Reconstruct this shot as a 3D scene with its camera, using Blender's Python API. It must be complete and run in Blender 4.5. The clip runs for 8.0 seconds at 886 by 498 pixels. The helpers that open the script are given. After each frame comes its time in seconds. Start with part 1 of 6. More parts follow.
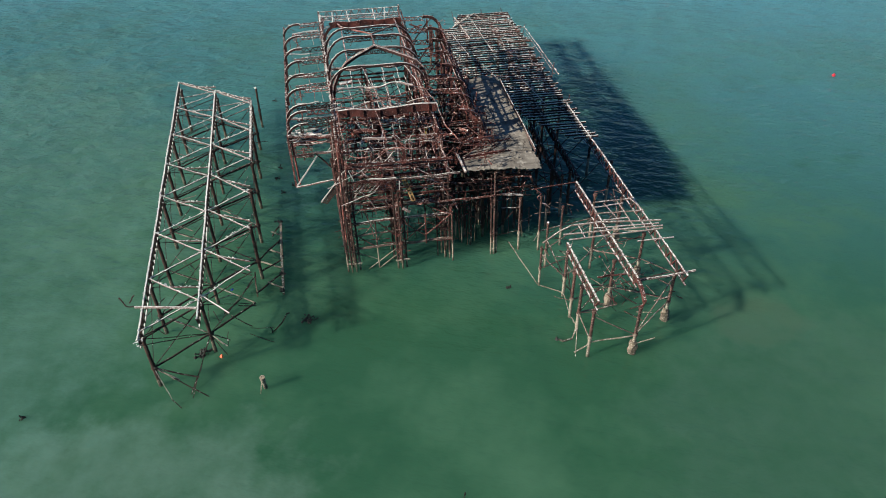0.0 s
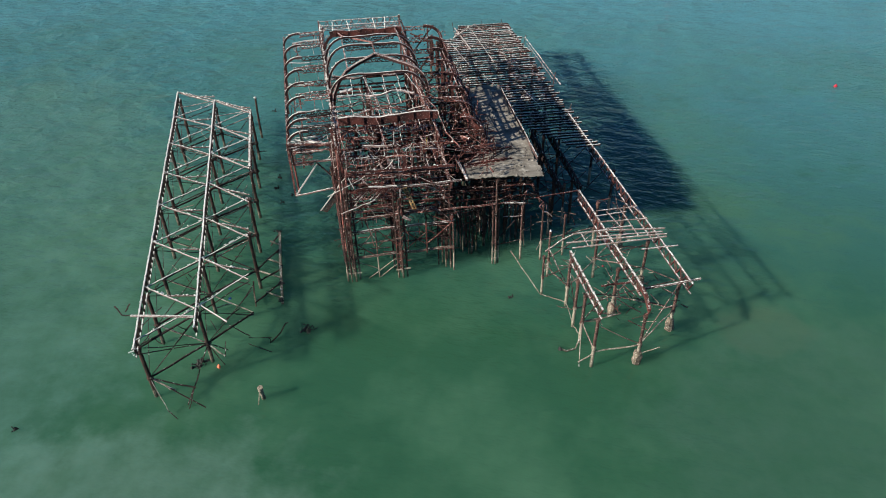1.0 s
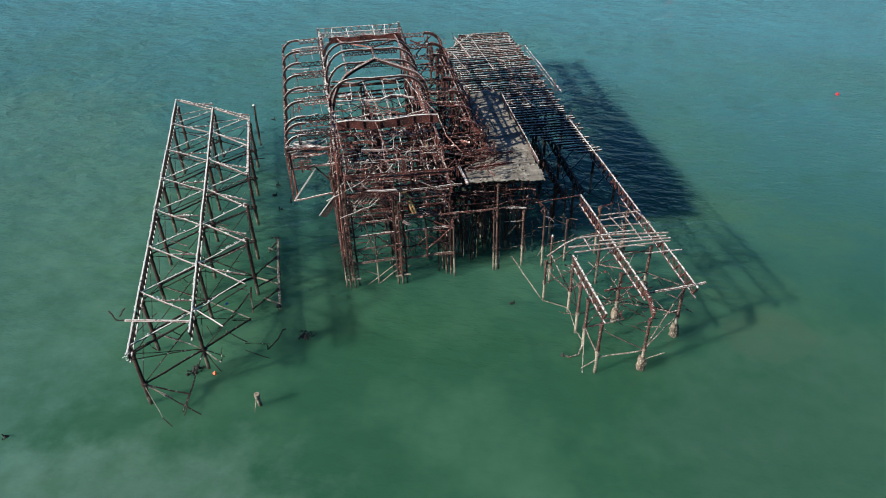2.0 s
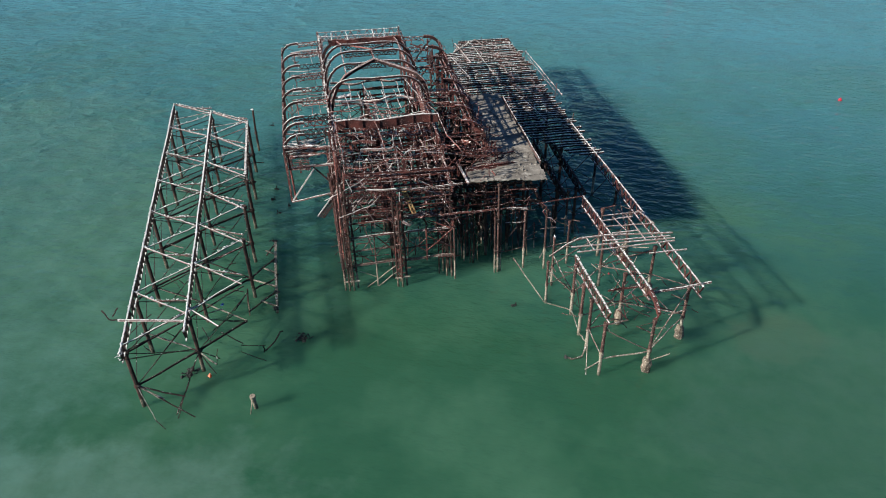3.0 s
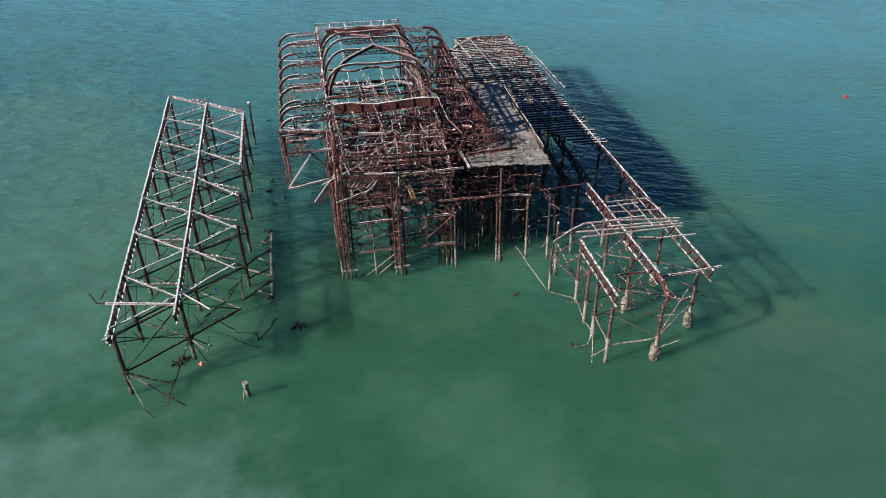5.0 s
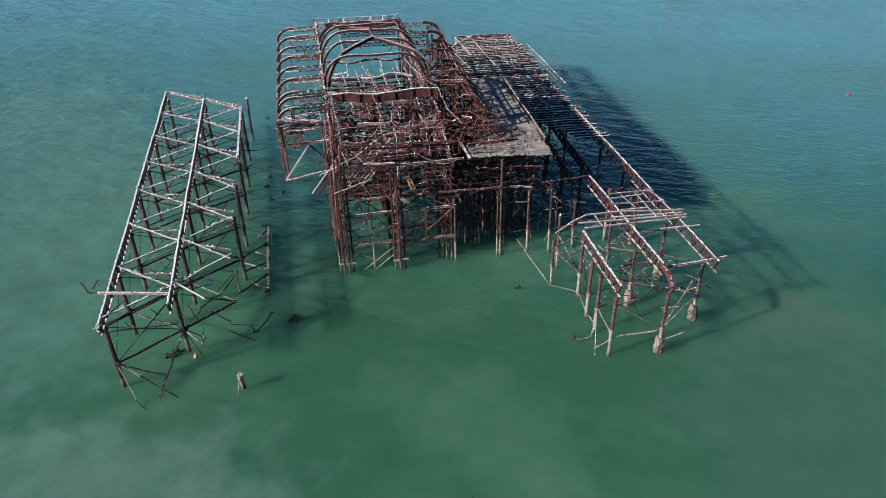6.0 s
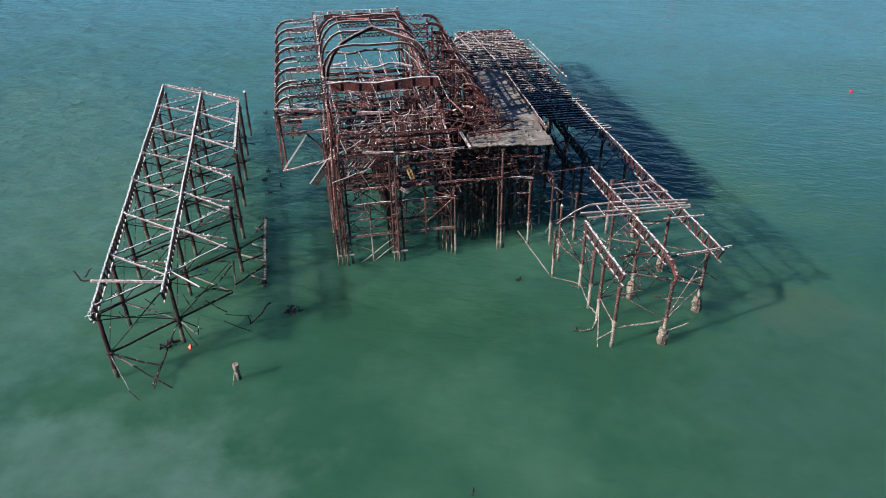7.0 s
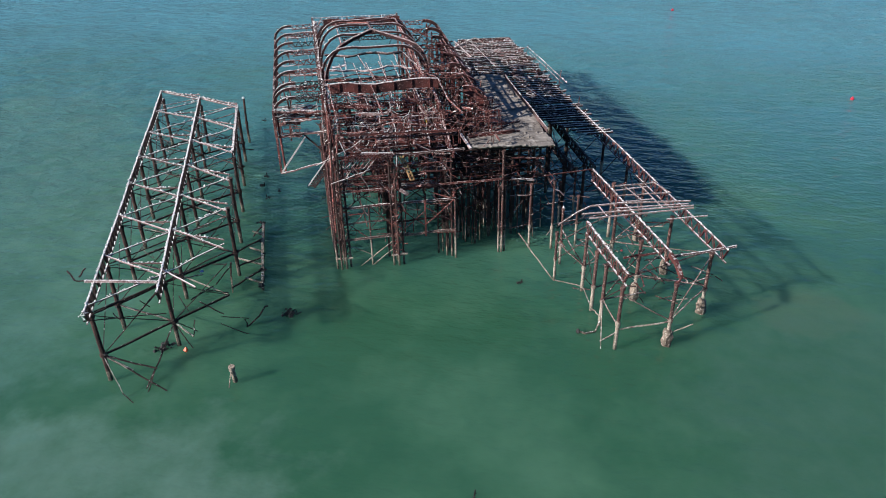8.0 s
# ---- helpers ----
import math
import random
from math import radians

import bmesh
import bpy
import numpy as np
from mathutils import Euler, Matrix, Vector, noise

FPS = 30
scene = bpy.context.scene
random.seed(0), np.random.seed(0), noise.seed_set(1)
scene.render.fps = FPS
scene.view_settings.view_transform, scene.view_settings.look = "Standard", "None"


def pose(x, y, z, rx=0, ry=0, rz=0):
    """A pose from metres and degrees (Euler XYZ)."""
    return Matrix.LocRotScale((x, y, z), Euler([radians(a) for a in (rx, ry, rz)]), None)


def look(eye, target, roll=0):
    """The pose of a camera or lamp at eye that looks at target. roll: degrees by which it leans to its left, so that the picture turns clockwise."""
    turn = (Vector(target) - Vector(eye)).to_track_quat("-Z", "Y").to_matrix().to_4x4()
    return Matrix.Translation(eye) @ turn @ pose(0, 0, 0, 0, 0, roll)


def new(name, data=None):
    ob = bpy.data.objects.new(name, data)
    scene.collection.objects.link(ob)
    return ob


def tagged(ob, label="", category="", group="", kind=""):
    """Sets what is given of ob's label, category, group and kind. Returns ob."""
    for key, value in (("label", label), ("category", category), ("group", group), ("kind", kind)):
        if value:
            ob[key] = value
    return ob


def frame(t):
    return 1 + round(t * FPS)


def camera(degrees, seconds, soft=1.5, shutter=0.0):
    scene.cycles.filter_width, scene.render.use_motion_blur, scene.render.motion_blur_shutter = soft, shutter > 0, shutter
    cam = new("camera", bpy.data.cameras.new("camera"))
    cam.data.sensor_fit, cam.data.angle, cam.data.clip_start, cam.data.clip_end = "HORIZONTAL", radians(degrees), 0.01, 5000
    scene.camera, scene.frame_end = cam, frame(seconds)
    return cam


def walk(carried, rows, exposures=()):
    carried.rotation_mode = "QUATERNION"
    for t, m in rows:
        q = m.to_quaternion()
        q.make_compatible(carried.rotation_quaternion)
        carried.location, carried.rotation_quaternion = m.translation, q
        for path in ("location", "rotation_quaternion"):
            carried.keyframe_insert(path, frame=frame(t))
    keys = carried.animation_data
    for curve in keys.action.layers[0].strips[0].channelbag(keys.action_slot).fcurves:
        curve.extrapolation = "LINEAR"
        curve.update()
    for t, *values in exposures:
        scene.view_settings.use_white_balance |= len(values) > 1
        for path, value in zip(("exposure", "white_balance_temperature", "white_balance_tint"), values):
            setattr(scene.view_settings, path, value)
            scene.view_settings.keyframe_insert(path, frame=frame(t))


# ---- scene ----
cam = camera(60.5, 8.0, soft=1.0)
PATH = [
    (0, (-5.357, -3.524, 46.211), (-5.201, -1.995, 44.931), -1.8),
    (0.5, (-5.46, -3.416, 45.737), (-5.3, -1.874, 44.473), -1.7),
    (1, (-5.543, -3.255, 45.135), (-5.38, -1.699, 43.889), -1.7),
    (1.5, (-5.595, -3.18, 44.495), (-5.429, -1.611, 43.266), -1.7),
    (3, (-5.697, -3.168, 41.775), (-5.524, -1.554, 40.607), -1.7),
    (3.5, (-5.788, -3.183, 40.96), (-5.612, -1.561, 39.803), -1.6),
    (4, (-5.873, -3.207, 40.1), (-5.693, -1.578, 38.955), -1.5),
    (4.5, (-5.942, -3.182, 39.31), (-5.76, -1.546, 38.174), -1.5),
    (6, (-6.03, -3.142, 36.461), (-5.843, -1.48, 35.364), -1.4),
    (6.5, (-6.073, -3.081, 35.674), (-5.884, -1.414, 34.584), -1.3),
    (7, (-6.133, -3.029, 34.829), (-5.941, -1.357, 33.749), -1.2),
    (7.5, (-6.167, -3.039, 34.017), (-5.973, -1.355, 32.955), -1.2),
    (8, (-6.225, -2.985, 33.335), (-6.027, -1.288, 32.296), -1.2),
]
walk(cam, [(t, look(eye, target, roll)) for t, eye, target, roll in PATH],
     [(0, 0.77, 6600, 6), (1.5, 0.80, 6400, 6), (4, 0.83, 6260, 9), (8, 0.89, 6050, 15)])

# ---------------------------------------------------------------- light
SUN_X, SUN_Y, SUN_Z = -1.85, -0.60, 1.0          # towards the sun
sun_dir = Vector((SUN_X, SUN_Y, SUN_Z)).normalized()
world = bpy.data.worlds.new("world")
scene.world = world
world.use_nodes = True
wt = world.node_tree
sky = wt.nodes.new("ShaderNodeTexSky")
sky.sky_type = "NISHITA"
sky.sun_disc = False
sky.air_density, sky.dust_density, sky.ozone_density = 1.0, 0.25, 2.0
sky.sun_elevation = math.asin(sun_dir.z)
sky.sun_rotation = math.atan2(sun_dir.x, sun_dir.y)
# clear northern sky, a little bluer than the model's
blue = wt.nodes.new("ShaderNodeMix")
blue.data_type, blue.blend_type = "RGBA", "MULTIPLY"
blue.inputs[0].default_value = 1.0
blue.inputs[7].default_value = (0.54, 0.90, 1.27, 1)
wt.links.new(sky.outputs[0], blue.inputs[6])
wt.links.new(blue.outputs[2], wt.nodes["Background"].inputs[0])
wt.nodes["Background"].inputs[1].default_value = 0.036
sun_data = bpy.data.lights.new("sun", "SUN")
sun_data.energy, sun_data.angle, sun_data.color = 5.0, radians(0.9), (1.0, 0.93, 0.84)
sun = new("sun", sun_data)
sun.matrix_world = look(sun_dir * 200, (0, 0, 0))

# ---------------------------------------------------------------- materials


def node(tree, kind, **values):
    n = tree.nodes.new(kind)
    for key, value in values.items():
        n.inputs[key.replace("_", " ")].default_value = value
    return n


def ramp(tree, fac, low, high, c0=(0, 0, 0, 1), c1=(1, 1, 1, 1)):
    n = tree.nodes.new("ShaderNodeValToRGB")
    n.color_ramp.elements[0].position, n.color_ramp.elements[1].position = low, high
    n.color_ramp.elements[0].color, n.color_ramp.elements[1].color = c0, c1
    tree.links.new(fac, n.inputs[0])
    return n.outputs[0]


def mix(tree, fac, a, b):
    n = tree.nodes.new("ShaderNodeMix")
    n.data_type = "RGBA"
    for socket, value in ((n.inputs[0], fac), (n.inputs[6], a), (n.inputs[7], b)):
        if isinstance(value, (int, float)):
            socket.default_value = value
        elif isinstance(value, tuple):
            socket.default_value = (*value, 1)
        else:
            tree.links.new(value, socket)
    return n.outputs[2]


def calc(tree, op, a, b=0.0):
    n = tree.nodes.new("ShaderNodeMath")
    n.operation = op
    for socket, value in ((n.inputs[0], a), (n.inputs[1], b)):
        if isinstance(value, (int, float)):
            socket.default_value = value
        else:
            tree.links.new(value, socket)
    return n.outputs[0]


def fresh(name):
    m = bpy.data.materials.new(name)
    m.use_nodes = True
    return m, m.node_tree, m.node_tree.nodes["Principled BSDF"]


def noise_of(tree, scale, detail=4.0, rough=0.6, vector=None):
    n = node(tree, "ShaderNodeTexNoise", Scale=scale, Detail=detail, Roughness=rough)
    if vector is None:
        vector = tree.nodes.new("ShaderNodeNewGeometry").outputs["Position"]
    tree.links.new(vector, n.inputs["Vector"])
    return n.outputs[0]


def iron(name, dark, mid, pale, lime=0.5, tide=None, pale_at=0.6):
    """Rusted iron: two tones of rust, pale scale, white bird lime on upward faces, a barnacled tide band."""
    m, t, b = fresh(name)
    big, small = noise_of(t, 0.9), noise_of(t, 8.5, 5.0, 0.72)
    info = t.nodes.new("ShaderNodeObjectInfo")
    col = mix(t, ramp(t, big, 0.35, 0.65), dark, mid)
    col = mix(t, ramp(t, small, pale_at, pale_at + 0.11), col, pale)
    shift = calc(t, "ADD", calc(t, "MULTIPLY", info.outputs["Random"], 0.5), 0.75)
    hsv = node(t, "ShaderNodeHueSaturation")
    t.links.new(shift, hsv.inputs["Value"])
    t.links.new(col, hsv.inputs["Color"])
    col = hsv.outputs[0]
    geo = t.nodes.new("ShaderNodeNewGeometry")
    if tide:
        xyz = t.nodes.new("ShaderNodeSeparateXYZ")
        t.links.new(geo.outputs["Position"], xyz.inputs[0])
        h = calc(t, "ADD", xyz.outputs[2], calc(t, "MULTIPLY", calc(t, "SUBTRACT", noise_of(t, 1.3), 0.5), 2.4))
        band = ramp(t, calc(t, "DIVIDE", h, 4.0), tide[0] / 4.0, tide[0] / 4.0 + 0.06, (1, 1, 1, 1), (0, 0, 0, 1))
        crust = mix(t, ramp(t, noise_of(t, 11.0, 5.0, 0.7), 0.4, 0.62), tide[1], tide[2])
        col = mix(t, band, col, crust)
        weed = ramp(t, calc(t, "DIVIDE", xyz.outputs[2], 4.0), 0.06, 0.12, (1, 1, 1, 1), (0, 0, 0, 1))
        col = mix(t, calc(t, "MULTIPLY", weed, 0.7), col, (0.035, 0.04, 0.025))
    if lime > 0:
        nz = t.nodes.new("ShaderNodeSeparateXYZ")
        t.links.new(geo.outputs["Normal"], nz.inputs[0])
        up = ramp(t, nz.outputs[2], 0.35, 0.75)
        spot = ramp(t, noise_of(t, 4.5, 6.0, 0.75), 0.62 - 0.3 * lime, 0.72 - 0.3 * lime)
        col = mix(t, calc(t, "MULTIPLY", up, spot), col, (0.74, 0.71, 0.67))
    t.links.new(col, b.inputs["Base Color"])
    b.inputs["Roughness"].default_value = 0.85
    b.inputs["Specular IOR Level"].default_value = 0.25
    bump = node(t, "ShaderNodeBump", Strength=0.6, Distance=0.03)
    t.links.new(noise_of(t, 16.0, 5.0, 0.7), bump.inputs["Height"])
    t.links.new(bump.outputs[0], b.inputs["Normal"])
    return m


BARN = ((0.13, 0.105, 0.075), (0.40, 0.35, 0.28))
LIMED = iron("limed_iron", (0.05, 0.032, 0.028), (0.17, 0.10, 0.09), (0.46, 0.37, 0.335), 0.6)
WHITED = iron("whitened_iron", (0.08, 0.05, 0.045), (0.22, 0.14, 0.13), (0.55, 0.46, 0.43), 1.0, None, 0.54)
# DARK and PILE_DARK also carry painted shade under the hall and slab
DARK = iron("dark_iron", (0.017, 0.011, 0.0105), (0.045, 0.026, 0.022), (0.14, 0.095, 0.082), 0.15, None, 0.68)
RUST = iron("rusted_iron", (0.032, 0.0125, 0.012), (0.14, 0.043, 0.034), (0.48, 0.31, 0.265), 0.28, None, 0.59)
RIB = iron("maroon_iron", (0.016, 0.009, 0.0085), (0.058, 0.021, 0.019), (0.36, 0.24, 0.22), 0.2, None, 0.60)
TANGLE = iron("tangled_iron", (0.04, 0.016, 0.015), (0.20, 0.066, 0.052), (0.58, 0.42, 0.365), 0.36, None, 0.55)
PALE = iron("pale_scale", (0.13, 0.075, 0.067), (0.32, 0.22, 0.20), (0.64, 0.55, 0.51), 0.7, None, 0.52)
PILE_DARK = iron("weedy_pile", (0.025, 0.016, 0.014), (0.075, 0.042, 0.033), (0.26, 0.20, 0.165), 0.0, (0.9, (0.05, 0.04, 0.03), (0.24, 0.21, 0.155)), 0.61)
PILE_MID = iron("rusty_pile", (0.024, 0.012, 0.011), (0.085, 0.034, 0.029), (0.40, 0.27, 0.24), 0.0, (1.9, (0.11, 0.085, 0.06), (0.38, 0.32, 0.25)), 0.58)
PILE_PALE = iron("barnacled_pile", (0.032, 0.018, 0.015), (0.09, 0.044, 0.036), (0.34, 0.25, 0.21), 0.0, (2.0, *BARN), 0.55)
BRACE_PALE = iron("barnacled_brace", (0.05, 0.032, 0.026), (0.16, 0.105, 0.085), (0.45, 0.37, 0.31), 0.3, (1.9, *BARN), 0.55)
BOX = iron("ochre_iron", (0.20, 0.11, 0.05), (0.46, 0.31, 0.13), (0.6, 0.48, 0.27), 0.2, None, 0.56)
PAINTED = iron("flaked_white_iron", (0.34, 0.30, 0.28), (0.50, 0.46, 0.43), (0.66, 0.62, 0.59), 0.5, None, 0.55)
TIMBER = iron("bleached_timber", (0.16, 0.11, 0.09), (0.30, 0.22, 0.19), (0.55, 0.47, 0.42), 0.45, None, 0.58)


def make_concrete():
    m, t, b = fresh("weathered_concrete")
    col = mix(t, ramp(t, noise_of(t, 0.6, 5.0), 0.35, 0.65), (0.135, 0.118, 0.096), (0.27, 0.24, 0.20))
    col = mix(t, ramp(t, noise_of(t, 3.5, 6.0, 0.7), 0.55, 0.7), col, (0.19, 0.155, 0.13))
    seam = node(t, "ShaderNodeTexVoronoi", Scale=0.55)
    seam.feature = "DISTANCE_TO_EDGE"
    warp = t.nodes.new("ShaderNodeVectorMath")
    warp.operation = "ADD"
    t.links.new(t.nodes.new("ShaderNodeNewGeometry").outputs["Position"], warp.inputs[0])
    t.links.new(noise_of(t, 1.5, 4.0), warp.inputs[1])
    t.links.new(warp.outputs[0], seam.inputs["Vector"])
    col = mix(t, ramp(t, seam.outputs["Distance"], 0.012, 0.03, (0.85, 0.85, 0.85, 1), (0, 0, 0, 1)), col, (0.05, 0.04, 0.035))
    col = mix(t, ramp(t, noise_of(t, 1.7, 5.0, 0.65), 0.54, 0.68), col, (0.38, 0.35, 0.30))
    col = mix(t, ramp(t, noise_of(t, 9.0, 5.0, 0.7), 0.64, 0.70), col, (0.60, 0.58, 0.54))
    t.links.new(col, b.inputs["Base Color"])
    b.inputs["Roughness"].default_value = 0.9
    bump = node(t, "ShaderNodeBump", Strength=0.7, Distance=0.05)
    t.links.new(noise_of(t, 6.0, 6.0, 0.7), bump.inputs["Height"])
    t.links.new(bump.outputs[0], b.inputs["Normal"])
    return m


CONCRETE = make_concrete()
FOOTING = iron("barnacled_concrete", (0.07, 0.055, 0.04), (0.20, 0.16, 0.12), (0.48, 0.43, 0.36), 0.0, None, 0.55)


def plain(name, colour, rough=0.5):
    m, t, b = fresh(name)
    col = mix(t, ramp(t, noise_of(t, 5.0), 0.4, 0.7), colour, tuple(0.7 * c for c in colour))
    t.links.new(col, b.inputs["Base Color"])
    b.inputs["Roughness"].default_value = rough
    return m


LIME = plain("bird_lime", (0.78, 0.76, 0.72), 0.9)
RED = plain("red_plastic", (0.52, 0.025, 0.045), 0.4)
FADED = plain("faded_red_plastic", (0.34, 0.045, 0.045), 0.6)
ORANGE = plain("orange_plastic", (0.8, 0.12, 0.03), 0.5)
BLUE = plain("blue_plastic", (0.03, 0.12, 0.5), 0.5)
YELLOW = plain("yellow_paint", (0.36, 0.26, 0.03), 0.7)
WEED_AND_SHADE = plain("black_weed_and_shade", (0.012, 0.014, 0.011), 0.8)


def make_water():
    m, t, b = fresh("turbid_sea_water")
    geo = t.nodes.new("ShaderNodeNewGeometry")
    pos = geo.outputs["Position"]
    xyz = t.nodes.new("ShaderNodeSeparateXYZ")
    t.links.new(pos, xyz.inputs[0])
    # greener towards the shore; bluer and lighter out at sea, distant sky reflection painted in
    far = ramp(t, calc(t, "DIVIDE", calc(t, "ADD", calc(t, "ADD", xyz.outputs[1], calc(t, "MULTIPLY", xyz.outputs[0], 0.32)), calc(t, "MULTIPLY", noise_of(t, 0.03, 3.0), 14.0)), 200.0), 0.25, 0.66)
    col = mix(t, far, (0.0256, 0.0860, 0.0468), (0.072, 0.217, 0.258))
    # clouds of stirred sand
    cloud = ramp(t, noise_of(t, 0.055, 5.0, 0.6), 0.44, 0.64)
    col = mix(t, calc(t, "MULTIPLY", calc(t, "MULTIPLY", cloud, 0.9), calc(t, "SUBTRACT", 1.0, calc(t, "MULTIPLY", far, 0.9))), col, (0.054, 0.134, 0.079))
    weedy = ramp(t, noise_of(t, 0.16, 4.0, 0.6), 0.58, 0.75)
    col = mix(t, calc(t, "MULTIPLY", weedy, calc(t, "SUBTRACT", 0.5, calc(t, "MULTIPLY", far, 0.25))), col, (0.0265, 0.0870, 0.0480))
    for cx, cy, rx, ry, tint, amount in PLUMES:
        d = t.nodes.new("ShaderNodeVectorMath")
        d.operation = "SUBTRACT"
        t.links.new(pos, d.inputs[0])
        d.inputs[1].default_value = (cx, cy, 0)
        s = t.nodes.new("ShaderNodeVectorMath")
        s.operation = "MULTIPLY"
        t.links.new(d.outputs[0], s.inputs[0])
        s.inputs[1].default_value = (1 / rx, 1 / ry, 0)
        ln = t.nodes.new("ShaderNodeVectorMath")
        ln.operation = "LENGTH"
        t.links.new(s.outputs[0], ln.inputs[0])
        edge = calc(t, "ADD", ln.outputs["Value"], calc(t, "MULTIPLY", calc(t, "SUBTRACT", noise_of(t, 0.28, 5.0, 0.55), 0.5), 0.9))
        mask = ramp(t, edge, 0.72, 1.05, (1, 1, 1, 1), (0, 0, 0, 1))
        streak = ramp(t, noise_of(t, 0.34, 5.0, 0.6), 0.32, 0.68, (0.4, 0.4, 0.4, 1), (1, 1, 1, 1))
        col = mix(t, calc(t, "MULTIPLY", calc(t, "MULTIPLY", mask, streak), amount), col, tint)
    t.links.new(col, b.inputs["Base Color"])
    b.inputs["Roughness"].default_value = 0.07
    b.inputs["IOR"].default_value = 1.36
    b.inputs["Specular IOR Level"].default_value = 0.5
    # light spreads within the cloudy water, which softens every shadow on it
    b.inputs["Subsurface Weight"].default_value = 1.0
    b.inputs["Subsurface Radius"].default_value = (0.8, 1.0, 1.0)
    b.inputs["Subsurface Scale"].default_value = 3.5
    b.subsurface_method = "BURLEY"
    # ripples: wind-drawn wavelets with long crests, finer chop between, and slicks where they die down
    def drawn(sx, sy, turn):
        mp = t.nodes.new("ShaderNodeMapping")
        mp.vector_type = "TEXTURE"
        mp.inputs["Rotation"].default_value = (0, 0, radians(turn))
        mp.inputs["Scale"].default_value = (1 / sx, 1 / sy, 1)
        t.links.new(pos, mp.inputs["Vector"])
        return mp.outputs[0]
    w1 = noise_of(t, 0.20, 3.0, 0.5, drawn(0.45, 1.0, -10))
    swell = noise_of(t, 0.34, 2.0, 0.5, drawn(0.5, 1.0, -14))
    w2 = noise_of(t, 0.62, 3.0, 0.6, drawn(0.55, 1.0, -18))
    w3 = noise_of(t, 1.9, 2.0, 0.5, drawn(0.6, 1.0, -24))
    gust = ramp(t, noise_of(t, 0.045, 4.0, 0.55, drawn(0.6, 1.0, -12)), 0.36, 0.66, (0.75, 0.75, 0.75, 1), (1.35, 1.35, 1.35, 1))
    rise = ramp(t, calc(t, "DIVIDE", xyz.outputs[1], 200.0), 0.19, 0.55, (0.24, 0.24, 0.24, 1), (1.25, 1.25, 1.25, 1))
    chop = calc(t, "ADD", calc(t, "ADD", calc(t, "MULTIPLY", swell, 0.4), calc(t, "MULTIPLY", w2, 1.3)), calc(t, "MULTIPLY", w3, 0.30))
    hgt = calc(t, "MULTIPLY", calc(t, "ADD", calc(t, "MULTIPLY", w1, 0.55), calc(t, "MULTIPLY", chop, gust)), rise)
    bump = node(t, "ShaderNodeBump", Strength=1.0, Distance=0.62)
    t.links.new(hgt, bump.inputs["Height"])
    t.links.new(bump.outputs[0], b.inputs["Normal"])
    return m


PLUMES = [
    (-27.0, 25.0, 17.5, 11.5, (0.096, 0.176, 0.136), 0.74),
    (-48.0, 60.0, 26.0, 46.0, (0.088, 0.183, 0.144), 0.65),
    (25.5, 38.3, 4.5, 3.4, (0.069, 0.105, 0.064), 0.5),
    (27.0, 27.0, 17.0, 13.0, (0.053, 0.117, 0.082), 0.6),
]
WATER = make_water()

# ---------------------------------------------------------------- building tools
rng = random.Random(7)


def P(u, y, z):
    """A place by the pier's own grid, whose long lines lean a little to the west."""
    return Vector((u - 0.055 * (y - 50.0), y, z))


